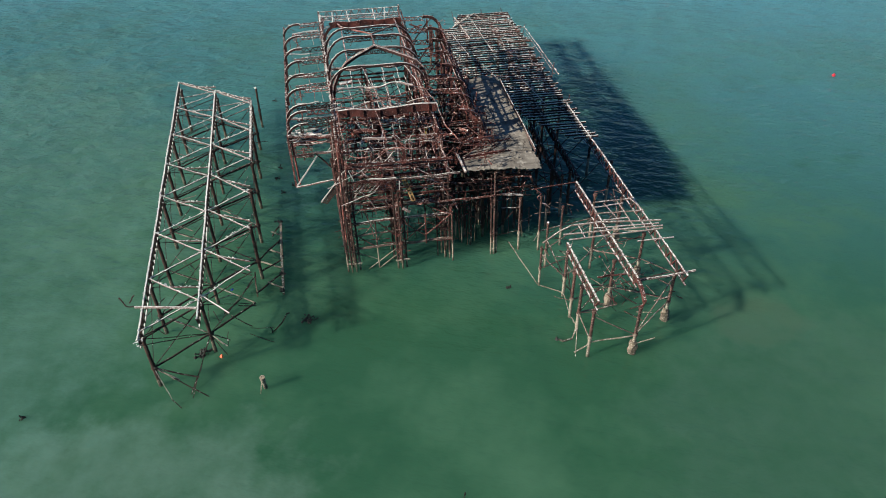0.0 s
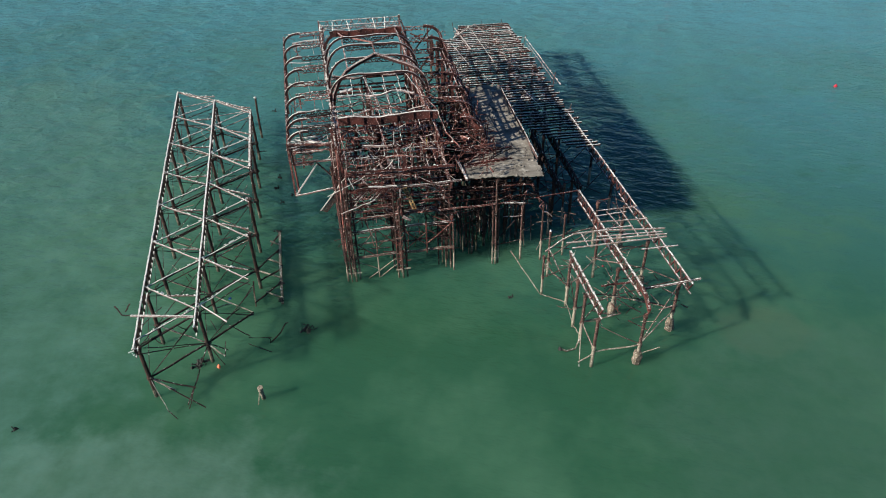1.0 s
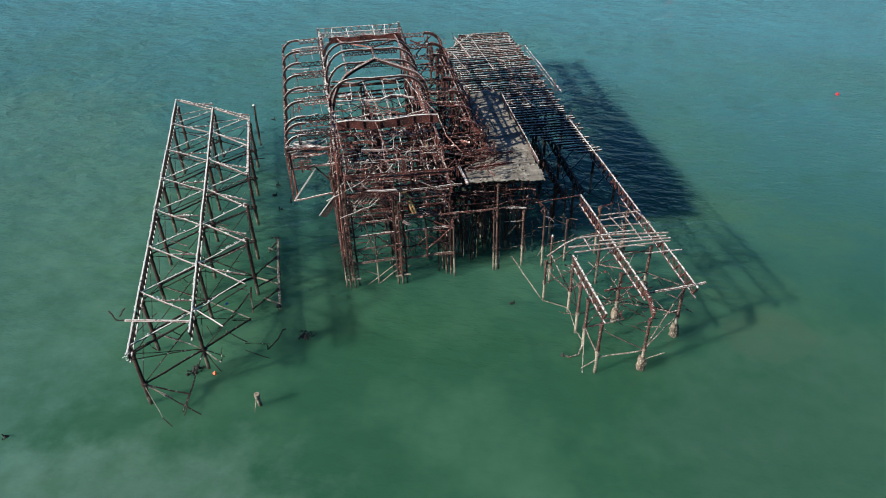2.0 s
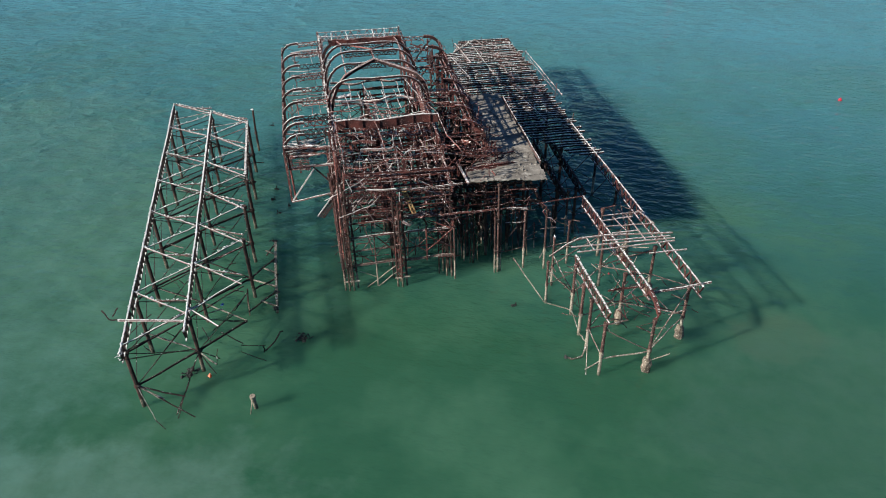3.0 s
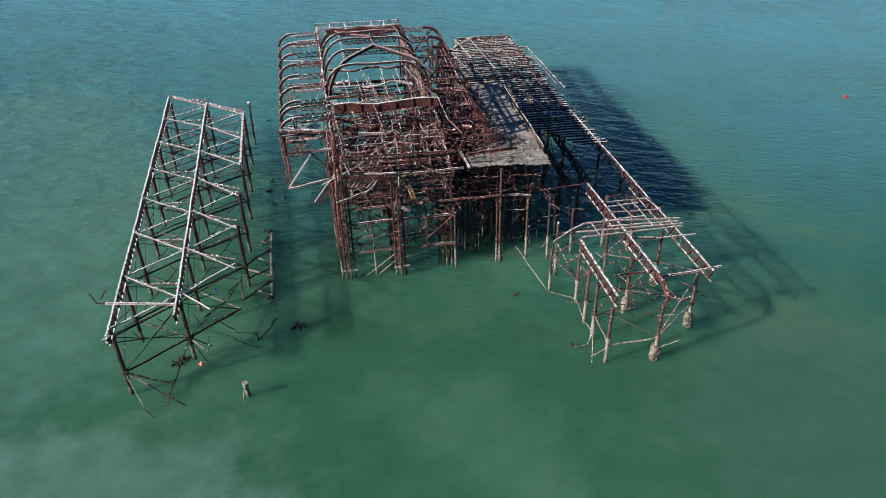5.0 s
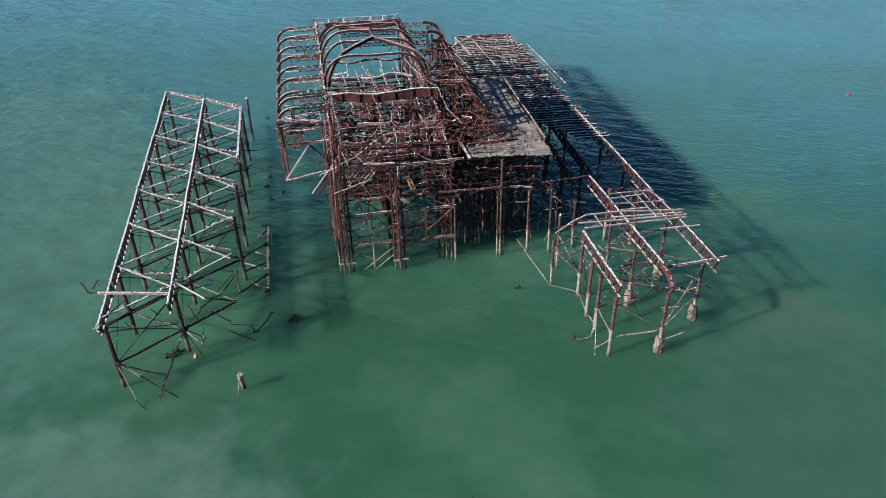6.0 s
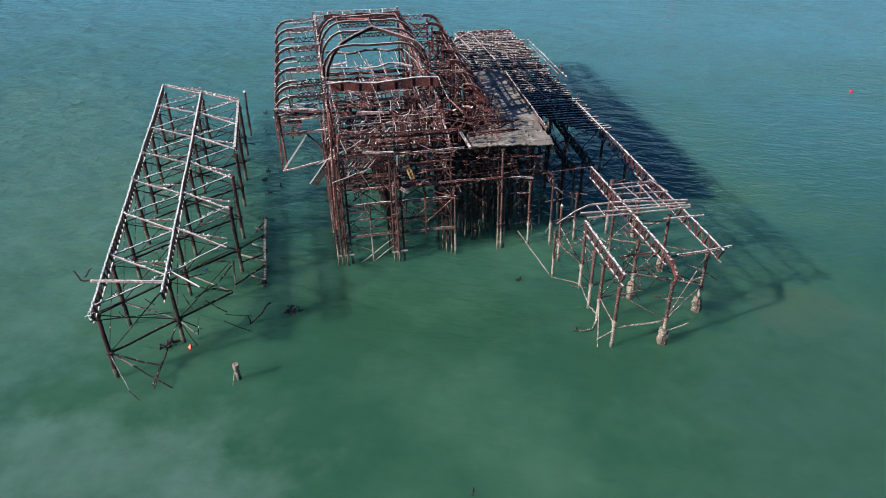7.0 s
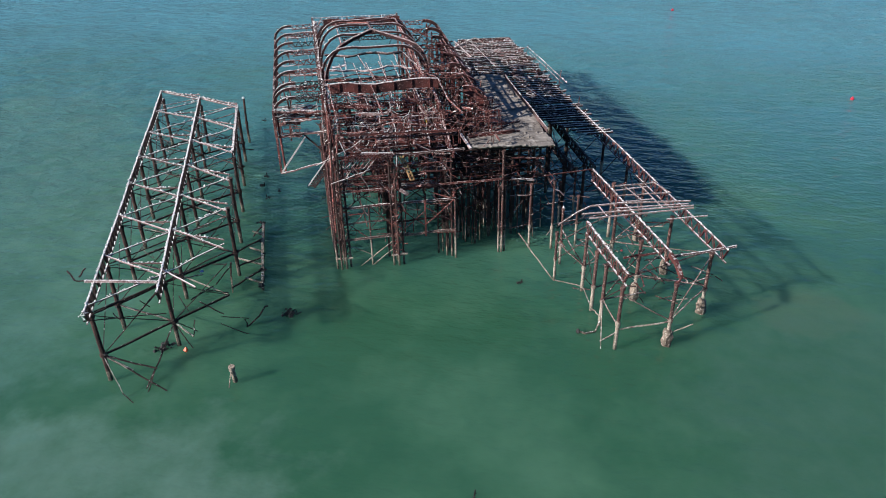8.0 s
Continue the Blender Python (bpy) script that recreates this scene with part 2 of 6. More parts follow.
class Mesh:
    """Gathers the corners and faces of one mesh."""

    def __init__(self):
        self.v, self.f = [], []

    def bar(self, p, q, w, h=None, up=(0, 0, 1), taper=1.0):
        h = w if h is None else h
        p, q = Vector(p), Vector(q)
        d = (q - p).normalized()
        s = d.cross(Vector(up))
        if s.length < 1e-3:
            s = d.cross(Vector((0, 1, 0)))
        s.normalize()
        n = s.cross(d)
        k = len(self.v)
        for c, g in ((p, 1.0), (q, taper)):
            for a, b in ((-1, -1), (1, -1), (1, 1), (-1, 1)):
                self.v.append(c + s * (a * w * g / 2) + n * (b * h * g / 2))
        self.f += [(k, k + 1, k + 2, k + 3), (k + 7, k + 6, k + 5, k + 4)]
        self.f += [(k + i, k + 4 + i, k + 4 + (i + 1) % 4, k + (i + 1) % 4) for i in range(4)]
        return self

    def line(self, pts, w, h=None, up=(0, 0, 1)):
        """A continuous bent flat or square bar through the places given."""
        h = w if h is None else h
        pts = [Vector(p) for p in pts]
        k0 = len(self.v)
        for i, p in enumerate(pts):
            d = (pts[min(i + 1, len(pts) - 1)] - pts[max(i - 1, 0)]).normalized()
            s = d.cross(Vector(up))
            if s.length < 1e-3:
                s = d.cross(Vector((0, 1, 0)))
            s.normalize()
            n = s.cross(d)
            for a, b in ((-1, -1), (1, -1), (1, 1), (-1, 1)):
                self.v.append(p + s * (a * w / 2) + n * (b * h / 2))
        e = k0 + 4 * (len(pts) - 1)
        self.f += [(k0, k0 + 1, k0 + 2, k0 + 3), (e + 3, e + 2, e + 1, e)]
        for i in range(len(pts) - 1):
            k = k0 + 4 * i
            self.f += [(k + j, k + 4 + j, k + 4 + (j + 1) % 4, k + (j + 1) % 4) for j in range(4)]
        return self

    def pipe(self, pts, radii, n=8):
        """A round post through the places given, with a radius at each."""
        pts = [Vector(p) for p in pts]
        k0 = len(self.v)
        for i, p in enumerate(pts):
            d = (pts[min(i + 1, len(pts) - 1)] - pts[max(i - 1, 0)]).normalized()
            s = d.cross(Vector((0.3, 1, 0.1))).normalized()
            m = s.cross(d)
            for j in range(n):
                a = 2 * math.pi * j / n
                self.v.append(p + (s * math.cos(a) + m * math.sin(a)) * radii[i])
        for i in range(len(pts) - 1):
            k = k0 + n * i
            self.f += [(k + j, k + (j + 1) % n, k + n + (j + 1) % n, k + n + j) for j in range(n)]
        e = k0 + n * (len(pts) - 1)
        self.f += [tuple(k0 + j for j in reversed(range(n))), tuple(e + j for j in range(n))]
        return self

    def lump(self, c, r, squash=0.7):
        """A small irregular clod."""
        c = Vector(c)
        k = len(self.v)
        for d in ((1, 0, 0), (0, 1, 0), (-1, 0, 0), (0, -1, 0), (0, 0, 1), (0, 0, -1)):
            g = r * rng.uniform(0.6, 1.3)
            self.v.append(c + Vector((d[0] * g + rng.uniform(-0.2, 0.2) * r, d[1] * g + rng.uniform(-0.2, 0.2) * r, d[2] * g * squash)))
        for i in range(4):
            j = (i + 1) % 4
            self.f += [(k + i, k + j, k + 4), (k + j, k + i, k + 5)]
        return self

    def data(self, name):
        me = bpy.data.meshes.new(name)
        me.from_pydata([tuple(v) for v in self.v], [], self.f)
        me.validate()
        me.update()
        return me


def thing(name, place, label, category, group="", kind=""):
    ob = new(name)
    ob.location = place
    return tagged(ob, label, category, group, kind)


def part(name, m, material, parent, label="", kind=""):
    """Links a gathered mesh as one object under a thing or part; the places given are those of the world."""
    top = parent
    base = Vector((0, 0, 0))
    while top is not None:
        base += top.location
        top = top.parent
    me = m.data(name)
    me.transform(Matrix.Translation(-base))
    me.materials.append(material)
    ob = new(name, me)
    ob.parent = parent
    return tagged(ob, label, kind=kind)


def solo(name, m, material, label, category, group="", kind=""):
    me = m.data(name)
    me.materials.append(material)
    return tagged(new(name, me), label, category, group, kind)


def jit(p, a):
    return Vector(p) + Vector((rng.uniform(-a, a), rng.uniform(-a, a), rng.uniform(-a, a)))


def bend(p, q, n=4, a=0.08, sag=0.0):
    """Places along a corroded, slightly bent member."""
    p, q = Vector(p), Vector(q)
    out = [p]
    for i in range(1, n):
        f = i / n
        out.append(jit(p.lerp(q, f), a) - Vector((0, 0, sag * 4 * f * (1 - f))))
    return out + [q]


def crust(parent, lines, per_metre, size=(0.035, 0.085), lift=0.05, spread=0.12):
    """White crust of bird lime along the tops of members."""
    m = Mesh()
    for p, q in lines:
        p, q = Vector(p), Vector(q)
        for _ in range(int((q - p).length * per_metre)):
            c = p.lerp(q, rng.random()) + Vector((rng.uniform(-spread, spread), rng.uniform(-spread, spread), lift + rng.uniform(-0.3, 0.3) * spread))
            m.lump(c, rng.uniform(*size), rng.uniform(0.6, 1.3))
    return part("lime_crust", m, LIME, parent, "white knobbly crust of bird lime", "stuff")


def specks(parent, lines, per_metre, size=(0.04, 0.10), lift=0.1):
    return crust(parent, lines, per_metre, size, lift, 0.06)


def lattice_girder(parent, p, q, depth=0.85, width=0.34, step=0.8, mat=None, lattice_mat=None, limed=5.0, chord=0.10, web=(0.06, 0.10)):
    """A girder of two chords and zigzag lattice bars on both faces, top of the upper chord at the places given."""
    p, q = Vector(p), Vector(q)
    d = (q - p).normalized()
    side = d.cross(Vector((0, 0, 1))).normalized()
    drop = Vector((0, 0, -depth))
    m = Mesh()
    n = max(3, int((q - p).length / 3))
    top = bend(p, q, n, 0.04)
    low = bend(p + drop, q + drop, n, 0.04)
    m.line(top, width, chord)
    m.line(low, width * 0.8, chord)
    g = part("lattice_girder", m, mat or LIMED, parent)
    count = max(2, int((q - p).length / step))
    rest = Mesh()
    for face in (-1, 1):
        for i in range(count):
            if rng.random() < 0.05:
                continue
            a = p.lerp(q, i / count) + side * face * width * 0.42
            b = p.lerp(q, (i + 0.5) / count) + side * face * width * 0.42
            c = p.lerp(q, (i + 1) / count) + side * face * width * 0.42
            for s, e in ((a, b + drop), (b + drop, c)):
                if s.y < 56:
                    part("lattice_bar", Mesh().bar(s, e, *web), lattice_mat or RUST, g)
                else:
                    rest.bar(s, e, *web)
    if rest.f:
        part("lattice_web", rest, lattice_mat or RUST, g, kind="stuff")
    if limed:
        crust(g, list(zip(top[:-1], top[1:])), limed, lift=chord * 0.6, spread=width * 0.5)
    return g


def pier_post(parent, x, y, top, r=0.17, mat=None, lean=(0.0, 0.0), foot=-1.5, collars=(2.0,)):
    """A cast-iron pile with flanged collars, driven into the bed."""
    m = Mesh()
    lx, ly = lean
    hs = [foot, 0.0]
    rs = [r * 1.05, r * 1.05]
    for c in collars:
        hs += [c - 0.14, c - 0.12, c + 0.12, c + 0.14]
        rs += [r, r * 1.45, r * 1.45, r]
    hs += [top - 0.3, top - 0.28, top]
    rs += [r, r * 1.4, r * 1.4]
    m.pipe([Vector((x + lx * h, y + ly * h, h)) for h in hs], rs)
    return part("pier_post", m, mat or PILE_DARK, parent)


def rod(parent, p, q, w=0.07, mat=None, name="tie_rod", n=3, a=0.04, sag=0.0):
    return part(name, Mesh().line(bend(p, q, n, a, sag), w), mat or DARK, parent)


def beam(parent, p, q, w=0.16, h=0.22, mat=None, name="cross_beam", n=3, a=0.03, sag=0.0):
    """A rolled joist: web and two flanges."""
    pts = bend(p, q, n, a, sag)
    m = Mesh()
    off = Vector((0, 0, h / 2))
    m.line([c + off for c in pts], w, 0.04)
    m.line([c - off for c in pts], w, 0.04)
    m.line(pts, 0.05, h - 0.03)
    return part(name, m, mat or RUST, parent)


# ---------------------------------------------------------------- the sea
def sea():
    m = Mesh()
    xs = [-2500, -400, -120, 0, 120, 400, 2500]
    ys = [-2500, -300, -60, 0, 60, 140, 400, 2500]
    for y in ys:
        for x in xs:
            m.v.append(Vector((x, y, 0)))
    n = len(xs)
    for j in range(len(ys) - 1):
        for i in range(n - 1):
            k = j * n + i
            m.f.append((k, k + 1, k + n + 1, k + n))
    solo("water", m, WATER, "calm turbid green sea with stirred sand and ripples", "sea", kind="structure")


sea()

DECK = 5.9


# ---------------------------------------------------------------- west promenade: the detached deck frame
UA, UB, UC = -24.66, -20.5, -16.6
YA = [38.3, 44.1, 50.0, 55.6, 61.0, 66.6, 72.3, 78.0]
YB = [41.4, 47.3, 53.0, 58.7, 64.2, 70.0, 75.3]
YC = [44.4, 50.0, 55.3, 61.0, 66.5, 72.4]
WEST = 6.2


def W(u, y, z):
    """A place by the west promenade's own grid, which leans a little more than the hall's."""
    return Vector((u - 0.069 * (y - 50.0), y, z))


def west_promenade():
    f = thing("deck_frame", W(UB, 58, 0), "detached pier deck frame, lime-whitened lattice girders on dark piles", "pier frame")
    lattice_girder(f, W(UA, 37.3, WEST), W(UA, 78.2, WEST), 0.85, 0.11, 0.75, WHITED, DARK, 11)
    lattice_girder(f, W(UB, 38.9, WEST), W(UB, 75.4, WEST), 0.85, 0.11, 0.75, WHITED, DARK, 11)
    lattice_girder(f, W(UC, 61.0, WEST - 0.1), W(UC, 72.6, WEST - 0.1), 0.75, 0.2, 0.8, LIMED, DARK, 5)
    for y in YA:
        pier_post(f, W(UA, y, 0).x, y, WEST - 0.85, 0.15, collars=(2.1,))
    for y in YB:
        pier_post(f, W(UB, y, 0).x, y, WEST - 0.85, 0.14, collars=(2.1,))
    for y in YC[1:]:
        pier_post(f, W(UC, y, 0).x, y, WEST - (0.75 if y > 60.5 else 0.05), 0.15, collars=(2.1,))
    # the broken length of a pile that still hangs from its bracing
    rod(f, (-16.75, 48.3, 2.3), (-16.92, 47.4, -0.6), 0.10, PILE_DARK, "hanging_pile")
    top = []
    for i in range(len(YB)):
        # deck beams run aslant from row to row, each with a lighter branch
        a, b = W(UA, YA[i + 1] + 0.2, WEST - 0.08), W(UB, YB[i] - 0.3, WEST - 0.1)
        beam(f, a, b, 0.05, 0.07, WHITED)
        top.append((a, b))
        m = a.lerp(b, 0.42)
        c = W(UB, YB[i] + 1.2, WEST - 0.1)
        beam(f, m, c, 0.045, 0.07, LIMED)
        top.append((m, c))
        # skewed cross beams from pile to pile
        a, b = W(UA, YA[i] + 0.2, WEST - 0.25), W(UB, YB[i] + 0.1, WEST - 0.3)
        rod(f, a, b, 0.075, WHITED, "cross_beam", 4, 0.05)
        top.append((a, b))
        rod(f, a - Vector((0, 0, 0.6)), b - Vector((0, 0, 0.55)), 0.06, DARK)
        if i < len(YC):
            b2, c = W(UB, YB[i + 1] + 0.1, WEST - 0.1), W(UC, YC[i] - 0.4, WEST - 0.1)
            beam(f, b2, c, 0.05, 0.07, WHITED)
            top.append((b2, c))
            m, c2 = b2.lerp(c, 0.3), W(UC, YC[i] + 0.8, WEST - 0.12)
            beam(f, m, c2, 0.045, 0.07, LIMED)
            top.append((m, c2))
            b3, c3 = W(UB, YB[i] + 0.1, WEST - 0.3), W(UC, YC[i] + 0.4, WEST - 0.2)
            rod(f, b3, c3, 0.075, WHITED, "cross_beam", 4, 0.05)
            top.append((b3, c3))
            rod(f, b3 - Vector((0, 0, 0.6)), c3 - Vector((0, 0, 0.7)), 0.06, TANGLE if i % 2 else DARK)
    crust(f, top, 2.6, (0.04, 0.10), 0.1, 0.06)
    # far end beams
    for u0, y0, u1, y1 in ((UA + 0.2, 78.0, UB, 75.4), (UB + 0.2, 75.3, UC, 72.4)):
        beam(f, W(u0, y0, WEST), W(u1, y1, WEST), 0.05, 0.07, LIMED)
        crust(f, [(W(u0, y0, WEST), W(u1, y1, WEST))], 5, lift=0.1, spread=0.05)
        rod(f, W(u0, y0 - 1.9, WEST - 0.9), W(u1, y1 + 0.3, WEST - 0.2), 0.06, LIMED)
    # low struts at the collars, and tie rods that fan from them
    for i in range(len(YB)):
        a, b = W(UA, YA[i], 2.1), W(UB, YB[i], 2.1)
        beam(f, a, b, 0.09, 0.10, DARK, "low_strut")
        rod(f, a, W(UB, YB[i], WEST - 0.9), 0.045)
        rod(f, b, W(UA, YA[i], WEST - 0.9), 0.045)
        rod(f, b, W(UA, YA[i + 1], 2.1), 0.07, DARK if i % 2 else BRACE_PALE)
        rod(f, a, W(UA, YA[i + 1], WEST - 0.9), 0.045)
        rod(f, W(UA, YA[i + 1], 2.1), W(UA, YA[i], WEST - 0.9), 0.045)
        if i:
            rod(f, a, W(UB, YB[i - 1], 2.1), 0.05, rng.choice((DARK, BRACE_PALE)))
        if i + 1 < len(YB):
            rod(f, b, W(UB, YB[i + 1], WEST - 0.9), 0.045)
            rod(f, W(UB, YB[i + 1], 2.1), W(UB, YB[i], WEST - 0.9), 0.045)
        if i < len(YC):
            c = W(UC, YC[i], 2.1) if i else Vector((-16.75, 45.6, 1.1))
            beam(f, b, c, 0.09, 0.11, DARK, "low_strut")
            rod(f, b, W(UC, YC[i], WEST - (0.6 if i else 1.6)), 0.045)
            rod(f, c, W(UB, YB[i], WEST - 0.9), 0.045)
            rod(f, c, W(UB, YB[i + 1], 2.1), 0.07, DARK if i % 2 else BRACE_PALE)
            if 0 < i < len(YC) - 1:
                rod(f, c, W(UC, YC[i + 1], WEST - 0.7), 0.045)
                rod(f, W(UC, YC[i + 1], 2.1), W(UC, YC[i], WEST - 0.7), 0.045)
    for row, u in ((YA, UA), (YB, UB), (YC[1:], UC)):
        for y in row:
            m = Mesh()
            for _ in range(4):
                m.lump(W(u, y, 2.1) + Vector((rng.uniform(-0.22, 0.22), rng.uniform(-0.22, 0.22), rng.uniform(-0.18, 0.18))), rng.uniform(0.1, 0.2))
            part("weed_clump", m, WEED_AND_SHADE, f, kind="stuff")
    # broken bracing that hangs into the water in front
    j = W(UA, 38.3, 2.1)
    rod(f, j, (-22.6, 36.4, 0.3), 0.045, BRACE_PALE, n=5)
    rod(f, (-22.6, 36.4, 0.3), (-21.6, 35.5, -0.2), 0.055, DARK, n=4)
    rod(f, j, (-22.0, 37.6, 1.2), 0.055, BRACE_PALE)
    rod(f, j, (-22.3, 37.4, 1.5), 0.04, BRACE_PALE)
    rod(f, j, (-20.6, 37.9, 0.9), 0.08, DARK, n=5)
    rod(f, j, (-19.9, 36.6, 0.0), 0.07, DARK, n=5, a=0.07)
    rod(f, j, W(UB, 41.4, WEST - 1.0), 0.045)
    rod(f, (-21.4, 36.6, -0.2), (-19.95, 41.2, 1.9), 0.07, DARK, n=6, a=0.06)
    rod(f, (-21.2, 36.4, -0.1), (-20.6, 39.4, 0.9), 0.05, DARK, n=4)
    rod(f, W(UB, 41.4, 2.0), (-18.6, 40.6, 1.3), 0.08, BRACE_PALE)
    rod(f, W(UB, 41.4, 2.1), (-18.5, 41.5, 1.0), 0.05, DARK)
    rod(f, (-18.5, 41.5, 2.0), (-18.6, 40.6, 1.2), 0.05, DARK)
    rod(f, W(UB, 41.4, 2.0), (-18.9, 40.9, 0.0), 0.05, DARK)
    # whitened bar laid across the near ends, and its twisted tail
    beam(f, W(UA - 0.6, 40.8, WEST + 0.1), W(UB - 0.1, 40.1, WEST + 0.02), 0.10, 0.12, PALE)
    crust(f, [(W(UA - 0.6, 40.8, WEST + 0.1), W(UB - 0.1, 40.1, WEST))], 1.5, (0.04, 0.09), 0.1, 0.03)
    rod(f, W(UA - 0.5, 40.9, WEST + 0.05), W(UA - 1.25, 41.0, WEST + 0.1), 0.07, DARK, "bent_bar")
    rod(f, W(UA - 1.25, 41.0, WEST + 0.1), W(UA - 1.75, 41.6, WEST + 0.5), 0.09, DARK, "bent_bar")
    rod(f, W(UA - 1.0, 41.2, WEST + 0.2), W(UA - 0.6, 41.7, WEST + 0.55), 0.07, DARK, "bent_bar")
    rod(f, W(UA, 38.2, WEST - 0.85), W(UB, 41.4, WEST - 0.8), 0.09, DARK)
    rod(f, W(UA - 0.2, 37.4, WEST - 0.7), W(UB + 0.3, 38.8, WEST - 1.6), 0.05, DARK)
    rod(f, W(UB, 41.8, WEST - 0.1), (-17.4, 39.3, WEST - 0.1), 0.08, WHITED, "bent_bar")
    m = Mesh()
    for _ in range(26):
        m.lump(W(UA, 37.4, WEST - 0.1) + Vector((rng.gauss(0, 0.1), rng.gauss(0, 0.3), rng.gauss(0, 0.1))), rng.uniform(0.04, 0.08))
    part("lime_crust", m, LIME, f, kind="stuff")
    # remains of bracing among the piles
    for i in range(60):
        y = rng.uniform(41, 77)
        a = W(rng.uniform(UA, UC), y, rng.uniform(1.2, 5.0))
        rod(f, a, a + Vector((rng.uniform(-2.2, 2.2), rng.uniform(-2.2, 2.2), rng.uniform(-1.2, 0.6))), rng.uniform(0.03, 0.065), rng.choice((DARK, DARK, BRACE_PALE)), "broken_rod")
    solo("plastic_scrap", Mesh().lump(W(UB + 2.2, 43.6, 4.6), 0.2, 0.5), BLUE, "scrap of blue plastic caught on a white cross beam", "plastic scrap")


west_promenade()

# ---------------------------------------------------------------- east promenade
UM, UI = 13.45, 9.75
EAST = 6.15


def footing(x, y, top=1.1, r=0.40):
    """A cracked concrete block cast round the foot of a pile."""
    m = Mesh()
    n = 9
    hs = [-1.2, 0.0, 0.35, 0.8, top - 0.1, top]
    k0 = len(m.v)
    for h in hs:
        for j in range(n):
            a = 2 * math.pi * j / n
            g = r * rng.uniform(0.75, 1.1) * (0.4 if h == top else 0.75 if h > top - 0.3 else 0.85 if h <= 0 else 1.0)
            m.v.append(Vector((x + math.cos(a) * g, y + math.sin(a) * g, h + rng.uniform(-0.08, 0.08))))
    for i in range(len(hs) - 1):
        k = k0 + n * i
        m.f += [(k + j, k + (j + 1) % n, k + n + (j + 1) % n, k + n + j) for j in range(n)]
    e = k0 + n * (len(hs) - 1)
    m.f.append(tuple(e + j for j in range(n)))
    return m


def east_promenade():
    f = thing("promenade_frame", P(UM, 44, 0), "broken promenade deck frame of rusted lattice girders on barnacled piles", "pier frame")
    lattice_girder(f, (18.05, 38.2, EAST), (15.5, 66.5, EAST - 0.1), 1.0, 0.13, 1.0, LIMED, RUST, 3.2, 0.08, (0.045, 0.055))
    lattice_girder(f, (14.17, 38.5, EAST), (12.77, 52.1, EAST), 1.0, 0.15, 0.9, LIMED, RUST, 3.4, 0.08, (0.045, 0.06))
    lattice_girder(f, (10.42, 36.4, EAST), (9.82, 43.6, EAST), 0.95, 0.15, 0.85, LIMED, RUST, 4.0, 0.08, (0.045, 0.06))
    # the bent-down nose of the middle girder
    part("bent_plate", Mesh().line([(14.17, 38.7, EAST - 0.2), (14.2, 37.6, EAST - 0.3), (14.1, 36.45, EAST - 0.6)], 0.24, 0.34), RUST, f, "bent rusty plate girder end")
    part("bracket", Mesh().line([(14.1, 36.45, EAST - 0.6), (14.0, 36.4, EAST - 0.85), (13.8, 36.5, EAST - 1.1)], 0.16, 0.1), RUST, f)
    feet = [(10.15, 36.5, 0), (13.8, 36.4, 1), (17.65, 39.6, 1), (9.95, 39.3, 0), (9.85, 41.1, 0), (9.9, 43.7, 0),
            (13.4, 42.0, 1), (16.95, 45.1, 1), (16.65, 50.4, 1), (14.4, 51.3, 0), (13.2, 47.0, 0), (17.4, 56.3, 0), (16.9, 61.6, 0)]
    for x, y, block in feet:
        pier_post(f, x, y, DECK - 0.75, 0.125, PILE_PALE, (0.012, 0.0), collars=(2.1,))
        if block:
            part("footing", footing(x, y, rng.uniform(1.2, 1.6)), FOOTING, f, "cracked concrete footing crusted with barnacles")
    for x, y, h in ((8.15, 45.4, 4.4), (9.2, 47.7, 5.2), (9.1, 50.2, 6.3), (7.3, 50.6, 6.0), (11.3, 50.6, 4.6), (10.6, 53.6, 4.4), (12.3, 55.0, 5.0)):
        pier_post(f, x, y, h, 0.095, PILE_PALE, collars=(2.0,))
    part("twisted_bar", Mesh().line([(8.57, 50.2, 7.05), (9.06, 50.18, 6.56), (8.72, 50.15, 6.17), (9.1, 50.15, 5.6)], 0.09, 0.06), TANGLE, f)
    part("twisted_bar", Mesh().line([(9.1, 50.15, 5.55), (9.5, 50.12, 5.4), (9.92, 50.1, 4.93)], 0.07, 0.06), PALE, f)
    part("lime_crust", Mesh().lump((9.2, 47.7, 5.22), 0.17, 0.6), LIME, f, "white cap of bird lime")
    # long loose planks left across the girders
    for x0, y0, x1, y1, w, mat in ((9.7, 44.55, 18.25, 44.5, 0.16, TIMBER), (10.0, 43.8, 18.1, 44.15, 0.15, TIMBER), (12.4, 45.0, 18.0, 44.85, 0.10, PALE), (15.5, 42.8, 18.6, 42.85, 0.11, PALE),
                                   (13.4, 48.55, 17.0, 48.65, 0.12, TIMBER), (13.1, 47.8, 15.9, 48.05, 0.10, PALE), (13.1, 46.95, 17.2, 46.8, 0.10, TIMBER), (13.5, 45.95, 15.8, 46.0, 0.10, PALE)):
        solo("plank", Mesh().line(bend((x0, y0, EAST + 0.12), (x1, y1, EAST + 0.12), 5, 0.02), w * 0.6, 0.08), mat, "long weathered pinkish timber plank lying loose across deck girders", "plank", "loose planks on the promenade")
    for x0, y0, x1, y1 in ((15.44, 48.4, 15.8, 44.5), (14.2, 48.2, 14.7, 46.0), (11.2, 45.6, 11.35, 43.8), (16.6, 48.8, 17.3, 46.6)):
        solo("plank", Mesh().bar((x0, y0, EAST + 0.19), (x1, y1, EAST + 0.19), 0.08, 0.05), TIMBER, "short weathered timber plank lying aslant over longer planks", "plank", "loose planks on the promenade")
